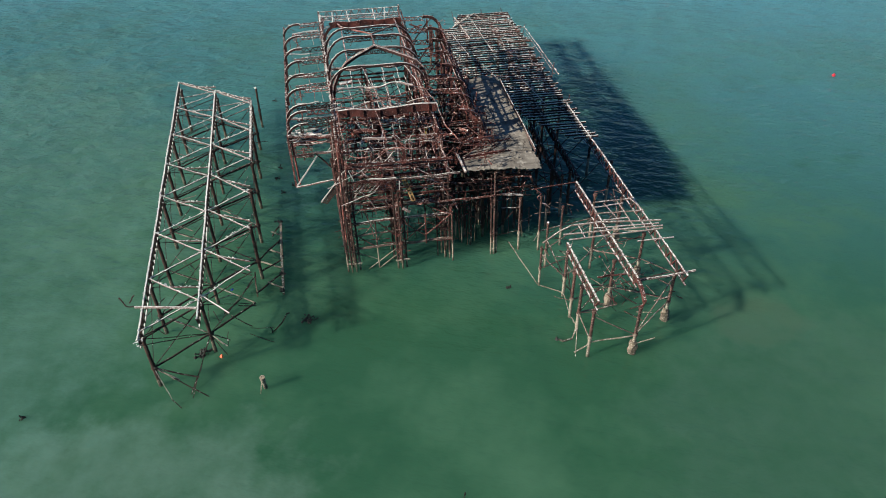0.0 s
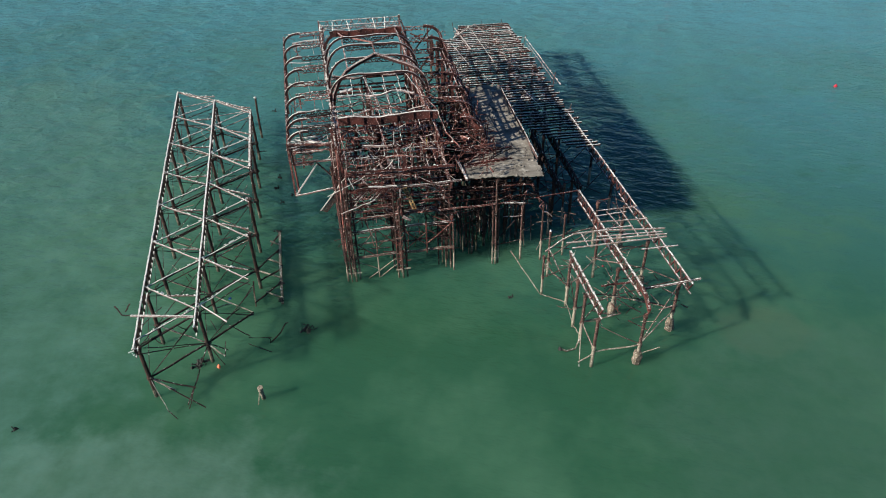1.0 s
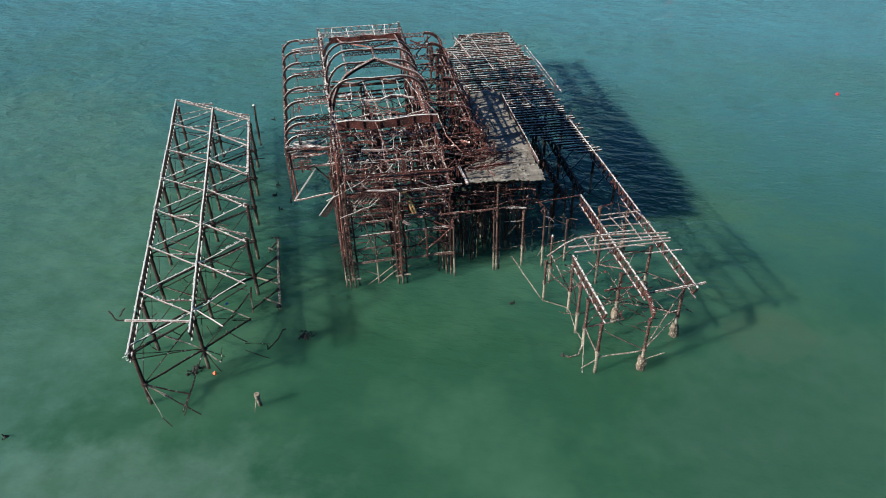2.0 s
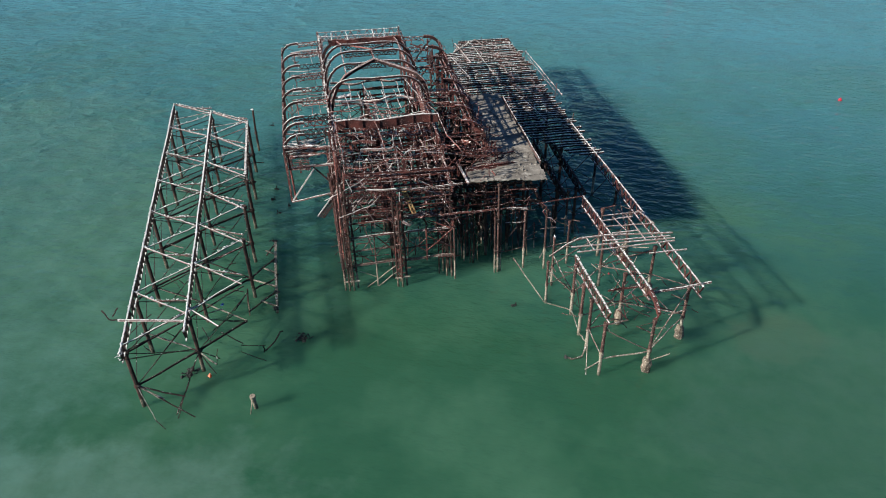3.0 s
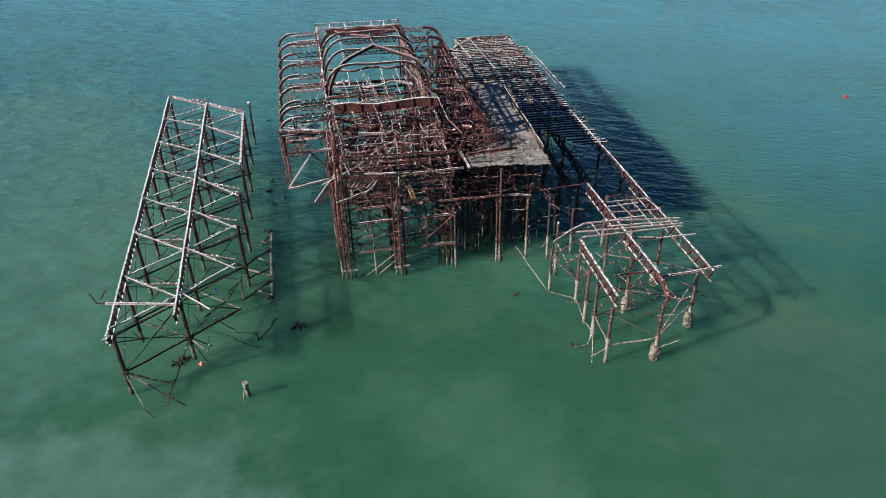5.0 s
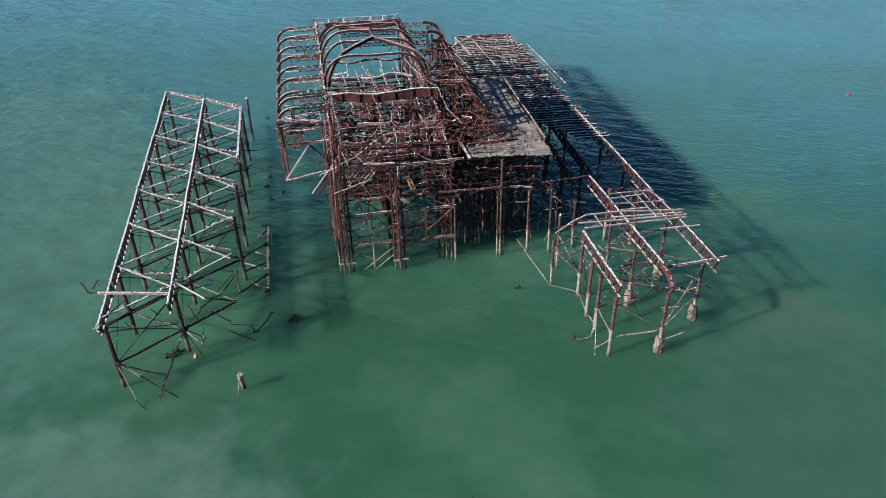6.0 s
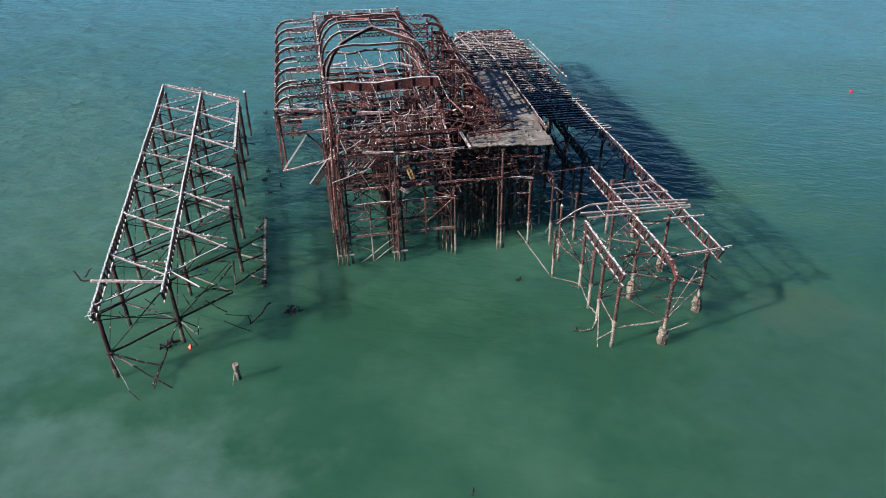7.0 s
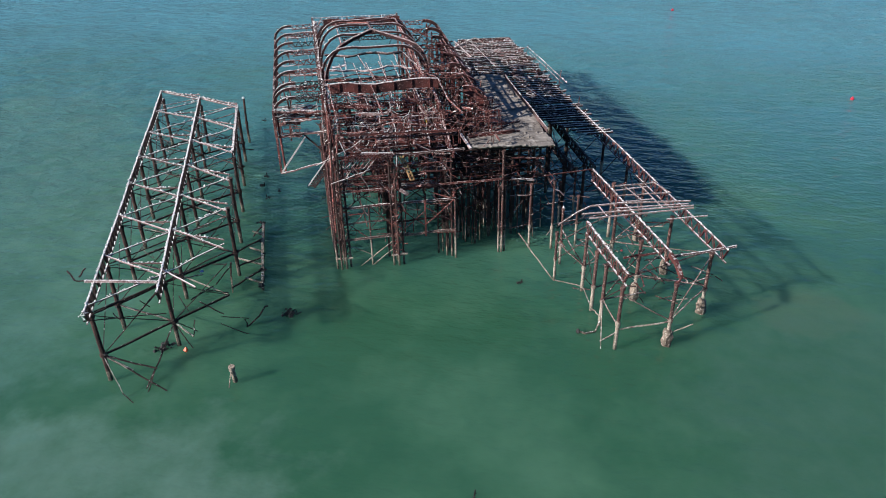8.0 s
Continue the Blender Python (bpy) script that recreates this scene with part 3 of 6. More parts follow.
    part("rail", Mesh().line([(8.05, 44.8, 5.35), (9.6, 45.4, 5.95), (10.7, 45.65, EAST + 0.12), (13.0, 45.7, EAST + 0.15), (18.3, 45.2, EAST + 0.15)], 0.10, 0.10), TIMBER, f)
    beam(f, (14.2, 38.7, EAST - 0.5), (19.0, 38.9, EAST - 0.15), 0.10, 0.12, LIMED, "cross_beam", 6, 0.05)
    beam(f, P(UI + 1.4, 40.6, DECK - 1.2), P(UM, 40.4, DECK - 0.9), 0.08, 0.10, RUST, "cross_beam", 5, 0.06)
    rod(f, (5.0, 51.0, 6.2), (12.7, 51.9, 6.25), 0.07, RUST, "long_rod", 6, 0.04)
    # low struts along the broken inner edge and between the piles
    z = 1.9
    chain = [(5.95, 48.7, 2.6), (8.0, 45.4, 0.15), (9.9, 43.7, 0.35), (9.85, 41.1, 0.3), (9.95, 39.3, 0.6)]
    for a, b in zip(chain[:-1], chain[1:]):
        rod(f, a, b, 0.06, BRACE_PALE, "low_strut", 5, 0.05)
    pairs = [((10.15, 36.5, 1.6), (13.8, 36.4, 2.0)), ((13.8, 36.4, 2.0), (17.65, 39.6, 2.2)), ((9.95, 39.3, 2.2), (13.4, 40.0, 2.0)),
             ((13.4, 42.0, 2.2), (17.65, 39.6, 2.4)), ((9.85, 41.1, 2.0), (13.4, 42.0, 2.2)), ((13.4, 42.0, 2.2), (16.95, 45.1, 2.2)),
             ((9.9, 43.7, 2.1), (13.2, 47.0, 2.1)), ((13.2, 47.0, 2.1), (16.65, 50.4, 2.1)), ((13.2, 47.0, 2.2), (16.95, 45.1, 2.2)),
             ((8.15, 45.4, 2.0), (9.2, 47.7, 2.2)), ((9.2, 47.7, 2.2), (14.4, 51.3, 2.2)),
             ((9.2, 50.2, 2.3), (14.4, 51.3, 2.3)), ((8.15, 45.4, 3.6), (9.9, 43.7, 2.2)), ((9.9, 43.7, 2.2), (9.2, 47.7, 3.2))]
    for a, b in pairs:
        rod(f, a, b, 0.075, BRACE_PALE, "low_strut", 5, 0.04)
    ties = [((10.15, 36.5, 2.0), (9.95, 39.3, 2.3)), ((10.15, 36.5, 4.6), (13.8, 36.4, 2.1)), ((13.8, 36.4, 2.1), (17.65, 39.6, 4.9)), ((17.65, 39.6, 2.4), (13.6, 38.6, 5.0)),
            ((9.95, 39.3, 2.2), (13.5, 41.4, 4.8)), ((13.4, 42.0, 2.2), (10.0, 40.0, 4.7)), ((13.4, 42.0, 2.2), (17.7, 40.2, 4.9)),
            ((16.95, 45.1, 2.3), (17.8, 40.0, 4.9)), ((16.95, 45.1, 2.3), (13.4, 42.2, 4.8)), ((16.95, 45.1, 4.6), (13.6, 45.0, 5.0)), ((13.2, 47.0, 2.2), (16.9, 45.1, 4.8)),
            ((16.65, 50.4, 2.2), (13.2, 47.2, 4.9)), ((8.15, 45.4, 2.0), (9.9, 43.7, 4.4)), ((8.15, 45.4, 4.0), (9.2, 47.7, 2.2)), ((9.85, 41.1, 2.0), (9.9, 43.9, 4.7)),
            ((9.95, 39.3, 2.2), (10.2, 36.6, 4.9)), ((13.4, 42.0, 2.0), (13.7, 37.0, 4.9)), ((17.4, 56.3, 2.2), (17.2, 51.0, 4.9)), ((17.4, 56.3, 4.6), (16.8, 50.6, 2.2))]
    for a, b in ties:
        rod(f, a, b, 0.06, DARK if rng.random() < 0.6 else BRACE_PALE)
    for i in range(120):
        a = P(rng.uniform(8.5, 17.5), rng.uniform(38, 54), rng.uniform(1.0, 4.8))
        rod(f, a, a + Vector((rng.uniform(-1.5, 1.5), rng.uniform(-1.5, 1.5), rng.uniform(-1.0, 0.5))), rng.uniform(0.03, 0.06), rng.choice((DARK, BRACE_PALE, BRACE_PALE, RUST)), "broken_rod")
    rod(f, (13.9, 36.4, 0.9), (15.3, 36.0, 1.9), 0.045, BRACE_PALE, "broken_rod")
    rod(f, (10.1, 36.5, 1.4), (8.9, 36.1, 1.1), 0.07, BRACE_PALE, "broken_rod")
    rod(f, (9.9, 39.2, 2.2), (9.2, 36.6, 0.0), 0.05, BRACE_PALE, "broken_rod")
    part("fallen_bar", Mesh().line([(9.9, 39.2, 0.4), (9.4, 38.5, 0.05), (8.6, 38.3, 0.1), (8.2, 38.5, 0.2)], 0.11), BRACE_PALE, f)
    part("weed_clump", Mesh().lump((8.1, 38.5, 0.2), 0.3), WEED_AND_SHADE, f)


east_promenade()

# ---------------------------------------------------------------- rear platform of bare deck joists
def rear_platform():
    f = thing("joist_platform", P(12, 76, 0), "bare rusted deck joists of a floorless pier platform on piles", "pier frame")
    y, i = 59.6, 0
    tops = []
    while y < 91.5:
        left = 6.4 if y > 67.5 else 9.3 + max(0.0, 67.0 - y) * 0.75
        right = 16.6 + rng.uniform(-0.3, 1.0) if y < 69 else 16.5 + rng.uniform(-0.4, 0.35)
        if y > 88:
            left, right = 8.2 + (y - 88) * 0.4, 16.1
        z = DECK + 0.12
        p, q = P(left + rng.uniform(-0.2, 0.2), y, z), P(right, y + rng.uniform(-0.15, 0.15), z)
        pts = bend(p, q, 5, 0.04)
        j = part("joist", Mesh().line(pts, 0.06, 0.15), DARK, f)
        part("flange", Mesh().line([c + Vector((0, 0, 0.09)) for c in pts], 0.08, 0.03), rng.choice((LIMED, TANGLE, WHITED, WHITED)), j)
        tops.append((p, q))
        y += rng.uniform(0.52, 0.66)
    crust(f, tops, 1.8, (0.03, 0.08), lift=0.14, spread=0.05)
    crust(f, [(P(8.3, 87.5, DECK + 0.1), P(6.4, 70.0, DECK + 0.1))], 4, (0.035, 0.08), 0.15, 0.3)
    crust(f, [(P(8.3, 88.2, DECK + 0.1), P(11.4, 91.0, DECK + 0.2)), (P(16.3, 89.0, DECK + 0.1), P(15.2, 90.0, DECK + 0.2))], 7, (0.04, 0.11), 0.15, 0.3)
    for u in (5.6, 9.5, 13.5, 16.25):
        y0 = 67.0 if u < 16 else 64.0
        beam(f, P(u, y0, DECK - 0.5), P(u, 90.5, DECK - 0.5), 0.12, 0.5 if u < 16 else 0.4, DARK, "plate_girder", 6, 0.03)
        for y in (62.5, 68.2, 74.0, 79.8, 85.4, 90.2):
            if y >= y0 - 1:
                pier_post(f, P(u, y, 0).x, y, DECK - 0.85, 0.14, collars=(2.0,))
                rod(f, P(u, y, 2), P(u, y + 5.6, DECK - 1), 0.06)
                rod(f, P(u, y + 5.6, 2), P(u, y, DECK - 1), 0.06)
    # stray boards lying along the joists
    for u, y0, y1, w in ((8.9, 84.0, 90.8, 0.16), (7.6, 79.5, 86.0, 0.06), (10.9, 80.0, 90.0, 0.06), (13.0, 66.5, 73.0, 0.05), (9.6, 72.0, 76.5, 0.05)):
        solo("board", Mesh().bar(P(u, y1, DECK + 0.26), P(u + rng.uniform(0.3, 1.2), y0, DECK + 0.26), w, 0.05), TIMBER if w > 0.1 else PALE, "stray bleached board lying along bare deck joists", "board", "stray boards on the joists")
    # rotten decking left along the girder lines
    for mat, name, label in ((TIMBER, "decking_scrap", "rotten bleached scraps of decking left along joists"), (TANGLE, "iron_scrap", "rust-pink flakes and scraps of iron on joists")):
        m = Mesh()
        for i in range(240):
            u = rng.choice((9.4, 13.3, 13.6, 15.6, 11.4, 7.2)) + rng.gauss(0, 0.4)
            c = P(u, rng.uniform(64, 90), DECK + 0.25)
            d = Vector((rng.uniform(-0.5, 0.5), rng.uniform(-0.5, 0.5), rng.uniform(-0.02, 0.04)))
            m.bar(c, c + d * rng.uniform(0.5, 1.2), rng.uniform(0.05, 0.15), 0.04)
        solo(name, m, mat, label, "debris", kind="stuff")
    # girders behind the promenade: dark iron puts their shade into the colour
    for u, y1 in ((UM, 68.0), (UI + 1.9, 64.0)):
        lattice_girder(f, P(u, 53.0, DECK), P(u, y1, DECK), 0.85, 0.16, 0.9, DARK, DARK, 0.4)
        for y in (55.4, 60.2, 65.0):
            if y < y1:
                pier_post(f, P(u, y, 0).x, y, DECK - 0.85, 0.13, PILE_DARK, collars=(2.0,))
                for v in (-3.6, 3.6):
                    rod(f, P(u, y, 2.1), P(u + v, y + 1.5, DECK - 1), 0.05)
                    rod(f, P(u, y, DECK - 1), P(u + v, y + 1.5, 2.1), 0.05)
                rod(f, P(u, y, 2.1), P(u, y + 4.8, DECK - 1), 0.05)
                rod(f, P(u, y + 4.8, 2.1), P(u, y, DECK - 1), 0.05)
    # leaning edge rail
    part("edge_rail", Mesh().line([P(15.9, 86.0, DECK + 0.1), P(16.75, 85.5, DECK + 0.6), P(16.95, 79.0, DECK + 0.68), P(17.2, 72.0, DECK + 0.65)], 0.05), LIMED, f)
    crust(f, [(P(16.75, 85.5, DECK + 0.62), P(17.2, 72.0, DECK + 0.68))], 2.0, (0.05, 0.11), 0.05, 0.02)
    part("edge_rail", Mesh().line([P(16.7, 84.5, DECK + 0.3), P(16.85, 79.0, DECK + 0.35), P(17.0, 74.2, DECK + 0.3)], 0.05), LIMED, f)
    part("fallen_bar", Mesh().line([P(8.1, 87.5, DECK + 0.3), P(11.6, 91.0, DECK + 0.5), P(12.6, 88.6, DECK + 0.1)], 0.11, 0.1), TIMBER, f)
    for y, h in ((73.0, 1.7), (67.0, 0.9), (78.0, 0.75), (82.0, 0.7), (85.5, 0.9)):
        part("standard", Mesh().bar(P(16.6, y, DECK - 0.6), P(16.85, y, DECK + h), 0.06), LIMED, f)


rear_platform()

# ---------------------------------------------------------------- the concert hall's iron skeleton
UL0, UN0, UN1, UR1 = -12.4, -8.2, 0.6, 4.7       # west wall, nave columns, east wall
RIBS = [55.2, 58.2, 61.3, 64.2, 67.1, 70.0, 73.0, 76.1]
FLOOR = 9.5


def arch(u0, u1, y, foot, spring, crown, r0, r1, wave=0.0, n=7):
    """Places along a rib: up a post, round a shoulder, level, and down again; r0 or r1 zero leaves that end square."""
    pts = []
    if r0:
        pts.append((u0, y, foot))
        for i in range(n):
            a = math.pi / 2 * i / (n - 1)
            pts.append((u0 + r0 * (1 - math.cos(a)), y, spring + (crown - spring) * math.sin(a)))
    else:
        pts.append((u0, y, crown))
    e = u1 - r1 if r1 else u1
    s = pts[-1][0]
    for i in range(1, 7):
        f = i / 7
        pts.append((s + (e - s) * f, y, crown - wave * math.sin(f * math.pi * 1.7 + y) + rng.uniform(-0.03, 0.03)))
    if r1:
        for i in range(n):
            a = math.pi / 2 * (1 - i / (n - 1))
            pts.append((u1 - r1 * (1 - math.cos(a)), y, spring + (crown - spring) * math.sin(a)))
        pts.append((u1, y, foot))
    else:
        pts.append((u1, y, crown))
    return [P(*p) for p in pts]


def rib(f, pts, w=0.22, h=0.34, mat=None, edge_mat=None):
    """A rolled rib: broad outer flange on a thin web."""
    r = part("roof_rib", Mesh().line(pts, h, w * 0.45, (0, 1, 0)), mat or RIB, f)
    up = [q + Vector((0, 0, 0.0)) for q in pts]
    edge = []
    for k, q in enumerate(up):
        d = (up[min(k + 1, len(up) - 1)] - up[max(k - 1, 0)]).normalized()
        n = Vector((-d.z, 0, d.x))
        edge.append(q + n * (h / 2))
    part("flange", Mesh().line(edge, 0.035, w * 0.8, (0, 1, 0)), edge_mat or TANGLE, r)
    if len(pts) > 8:
        specks(r, list(zip(edge[:-1], edge[1:])), 1.5, (0.03, 0.08), lift=0.03)
    return r


def purlin(f, p, q, depth=0.42, step=0.55, mat=None):
    """A light lattice purlin."""
    p, q = Vector(p), Vector(q)
    d = Vector((0, 0, -depth))
    m = Mesh()
    m.line(bend(p, q, 4, 0.06), 0.10, 0.05)
    m.line(bend(p + d, q + d, 4, 0.06), 0.09, 0.05)
    n = max(2, int((q - p).length / step))
    for i in range(n):
        a, b, c = p.lerp(q, i / n), p.lerp(q, (i + 0.5) / n) + d, p.lerp(q, (i + 1) / n)
        m.bar(a, jit(b, 0.05), 0.05, 0.07)
        m.bar(b, jit(c, 0.05), 0.05, 0.07)
        if rng.random() < 0.3:
            m.line(bend(b, b + Vector((rng.uniform(-0.3, 0.3), rng.uniform(-0.4, 0.4), rng.uniform(-0.9, 0.1))), 2, 0.06), 0.04)
    g = part("lattice_purlin", m, mat or rng.choice((RUST, DARK, TANGLE)), f)
    specks(g, [(p, q)], 2.0, (0.03, 0.075), 0.04)
    return g


def hall():
    f = thing("hall_skeleton", P(-3.8, 62, 0), "collapsed rust-red iron skeleton of a domed concert hall on piles", "building frame")
    # piles and columns under and through the hall
    rows = [50.0, 54.6, 58.6, 63.0, 67.2, 71.4, 75.6, 79.4]
    for u in (-8.2, -3.9, 0.9, 4.8):
        for y in rows:
            if y < 51:
                continue
            pier_post(f, P(u, y, 0).x, y, 5.7 if y > 63.5 and u == -3.9 else FLOOR - 0.1, 0.16, PILE_DARK, collars=(2.2,))
            if rng.random() < 0.6:
                pier_post(f, P(u + rng.choice((-0.4, 0.4)), y, 0).x, y + rng.uniform(-0.5, 0.5), rng.uniform(4.5, 5.7), 0.10, PILE_DARK, collars=(2.2,))
    # laced clusters of thin columns in the landward face
    for group in (((-8.7, 49.75, 9.4), (-8.35, 49.6, 11.0), (-7.95, 49.6, 10.2), (-7.6, 49.9, 9.4), (-8.15, 50.35, 10.4), (-8.75, 51.2, 9.6), (-8.95, 52.6, 9.6)),
                  ((-4.1, 49.6, 9.6), (-3.7, 49.5, 8.6), (-3.3, 49.65, 8.8), (-3.8, 50.3, 9.4), (-4.4, 51.0, 7.5)),
                  ((0.35, 50.5, 9.0), (0.75, 50.3, 9.4), (0.1, 51.2, 8.0), (-0.3, 50.9, 8.5), (0.6, 51.6, 7.5))):
        hung = group[0][0] > 0
        for x, y, h in group:
            pier_post(f, x, y, h, rng.uniform(0.065, 0.09), PILE_DARK if hung else rng.choice((PILE_MID, PILE_DARK)), (rng.uniform(-0.006, 0.006), 0), foot=rng.uniform(1.7, 2.4) if hung else -1.5, collars=(5.5,) if hung else (1.0, 2.5, 5.5))
        lace = Mesh()
        for (x0, y0, h0), (x1, y1, h1) in zip(group[:-1], group[1:]):
            z = 2.5 if hung else 0.9
            while z < min(h0, h1) - 0.5:
                if rng.random() < 0.85:
                    lace.line(bend((x0, y0 - 0.07, z), (x1, y1 - 0.07, z + rng.choice((0.05, 0.4, -0.35))), 2, 0.03), rng.uniform(0.03, 0.06), 0.04)
                if rng.random() < 0.3:
                    c = Vector((x0, y0 - 0.08, z))
                    lace.line(bend(c, c + Vector((rng.gauss(0, 0.35), rng.gauss(-0.1, 0.2), rng.gauss(0, 0.5))), 2, 0.04), 0.04)
                z += rng.uniform(0.35, 0.6)
        part("lacing", lace, rng.choice((RUST, DARK)), f, "lacing bars between clustered columns", "stuff")
    pier_post(f, 1.0, 49.95, 5.5, 0.075, PILE_PALE, collars=(2.5,))
    pier_post(f, -5.85, 49.95, 5.45, 0.06, PILE_PALE, collars=(2.5,))
    part("hanging_post", Mesh().bar((-1.4, 50.0, 2.3), (-1.4, 50.0, 5.8), 0.12), RUST, f)
    # horizontal levels of the landward face
    for z, w, mat, u0, u1 in ((2.55, 0.11, BRACE_PALE, -7.9, 1.1), (5.42, 0.11, LIMED, -8.3, 1.1), (6.87, 0.08, TANGLE, -8.2, 4.9), (7.4, 0.05, TANGLE, -8.0, -3.9), (8.0, 0.06, RUST, -7.9, 1.0), (8.7, 0.05, TANGLE, -8.0, 0.9), (4.0, 0.07, BRACE_PALE, -8.0, -3.9), (3.9, 0.06, DARK, -3.9, 0.6)):
        beam(f, (u0, 49.8, z), (u1, 50.2, z - 0.05), w, w * 1.3, mat, n=8, a=0.05)
    rod(f, (-8.6, 49.6, 1.0), (-7.4, 49.6, 1.0), 0.10, BRACE_PALE, "ring_strut")
    rod(f, (-4.3, 49.5, 1.0), (-3.0, 49.5, 1.05), 0.10, BRACE_PALE, "ring_strut")
    beam(f, (-7.8, 49.8, 11.5), (1.2, 50.0, 11.25), 0.09, 0.15, RUST, "cross_beam", 14, 0.06)
    beam(f, (-7.8, 50.0, 11.1), (1.2, 50.2, 10.9), 0.07, 0.09, RUST, "cross_beam", 9, 0.04)
    beam(f, (-7.9, 49.9, 9.7), (-3.7, 49.9, 9.75), 0.08, 0.12, RUST, "cross_beam", 6, 0.04)
    beam(f, (-6.1, 49.7, 10.0), (-3.7, 49.7, 9.9), 0.09, 0.08, WHITED, "cross_beam", 6, 0.04)
    part("hanging_bar", Mesh().bar((-3.47, 49.5, 9.7), (-3.51, 49.5, 8.85), 0.09, 0.06), PAINTED, f)
    part("hanging_bar", Mesh().bar((-7.62, 49.5, 11.2), (-7.26, 49.5, 10.15), 0.09, 0.05), PAINTED, f)
    part("twisted_bar", Mesh().line([(-6.88, 49.5, 9.14), (-6.43, 49.5, 8.48), (-5.92, 49.5, 7.63), (-5.67, 49.5, 7.04), (-5.67, 49.5, 6.47)], 0.055), PALE, f)
    part("torn_plate", Mesh().line([(-3.35, 49.5, 6.85), (-3.0, 49.45, 6.6), (-2.71, 49.5, 6.39)], 0.26, 0.04, (0, 1, 0)), PALE, f)
    for k in range(7):
        part("fan_bar", Mesh().line(bend((-7.0 + 0.34 * k, 49.6, 9.62), (-7.55 + 0.3 * k, 49.55, 9.05 - 0.05 * k), 2, 0.04), 0.05, 0.04), rng.choice((TANGLE, PALE, RUST)), f)
    m = Mesh()
    for _ in range(26):
        c = Vector((rng.uniform(-1.95, -0.8), rng.uniform(49.8, 50.4), 6.86 + abs(rng.gauss(0, 0.12))))
        m.bar(c, c + Vector((rng.gauss(0, 0.2), rng.gauss(0, 0.15), rng.gauss(0, 0.06))), rng.uniform(0.08, 0.2), 0.05)
    part("plate_litter", m, TANGLE, f, "pale heap of torn plate on a beam", "stuff")
    beam(f, (-3.7, 49.95, 9.6), (1.8, 50.1, 9.65), 0.08, 0.12, LIMED, "cross_beam", 6, 0.05)
    for k in range(2):
        m = Mesh()
        for i in range(16):
            u = UN0 + 0.5 + i * 0.24
            d = 0.55 if k else -0.55
            m.bar(P(u, 49.45 + 0.02 * k, 9.7 - d / 2), P(u + 0.5, 49.45 + 0.02 * k, 9.7 + d / 2), 0.04, 0.03)
        part("lattice_panel", m, RUST, f, "rusty crossed lattice bars", "stuff")
    for u0, u1, z0, z1 in ((-8.2, -5.8, 2.4, 5.5), (-5.8, -8.2, 2.4, 4.4), (-5.8, -3.9, 3.4, 5.6), (-3.9, -5.8, 3.4, 5.4), (-3.9, -1.4, 2.4, 4.6), (-1.4, -3.9, 3.3, 5.4),
                           (-1.4, 1.0, 3.4, 5.5), (1.0, -1.4, 3.4, 4.9), (-8.0, -5.8, 2.2, 0.9), (-6.8, -3.9, 0.0, 2.2), (-5.8, -4.1, 0.0, 1.3)):
        rod(f, (u0, 49.9, z0), (u1, 50.0, z1), 0.05 if z1 < 2.3 else rng.uniform(0.045, 0.07), BRACE_PALE if z1 < 2.3 else rng.choice((RUST, TANGLE, DARK)), "brace")
    for i in range(26):
        a = Vector((rng.uniform(-7.8, 0.8), rng.uniform(49.6, 51.0), rng.uniform(6.4, 9.6)))
        pts, d = [a], Vector((rng.gauss(0, 0.5), 0, -0.5))
        for _ in range(5):
            d = d + Vector((rng.gauss(0, 0.25), rng.gauss(0, 0.12), rng.gauss(-0.02, 0.22)))
            pts.append(pts[-1] + d * 0.55)
        rod_w = rng.uniform(0.03, 0.055)
        part("twisted_bar", Mesh().line(pts, rod_w), rng.choice((PALE, TANGLE, TANGLE, LIMED)), f)
    for i in range(70):
        a = Vector((rng.uniform(-7.6, 0.9), rng.uniform(50.2, 58.5), rng.uniform(9.2, 11.9)))
        a.x -= 0.055 * (a.y - 50)
        pts, d = [a], Vector((rng.gauss(0, 0.25), rng.gauss(0, 0.15), -0.45))
        for _ in range(rng.randint(3, 6)):
            d = d + Vector((rng.gauss(0, 0.16), rng.gauss(0, 0.1), rng.gauss(0, 0.1)))
            pts.append(pts[-1] + d)
        part("hanging_strip", Mesh().line(pts, rng.uniform(0.035, 0.075), 0.035), rng.choice((PALE, PALE, TANGLE, TANGLE, PAINTED, WHITED)), f)
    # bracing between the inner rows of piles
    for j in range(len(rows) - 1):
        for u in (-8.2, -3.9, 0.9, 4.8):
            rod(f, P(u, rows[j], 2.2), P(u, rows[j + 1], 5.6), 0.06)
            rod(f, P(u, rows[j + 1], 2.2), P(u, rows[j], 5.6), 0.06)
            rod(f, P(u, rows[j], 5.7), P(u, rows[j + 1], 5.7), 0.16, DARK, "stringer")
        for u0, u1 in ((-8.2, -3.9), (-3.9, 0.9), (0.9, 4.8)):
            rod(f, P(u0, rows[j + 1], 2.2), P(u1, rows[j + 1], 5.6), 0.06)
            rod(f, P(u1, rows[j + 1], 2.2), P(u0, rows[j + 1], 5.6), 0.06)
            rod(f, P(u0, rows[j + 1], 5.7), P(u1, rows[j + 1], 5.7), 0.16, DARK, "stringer")
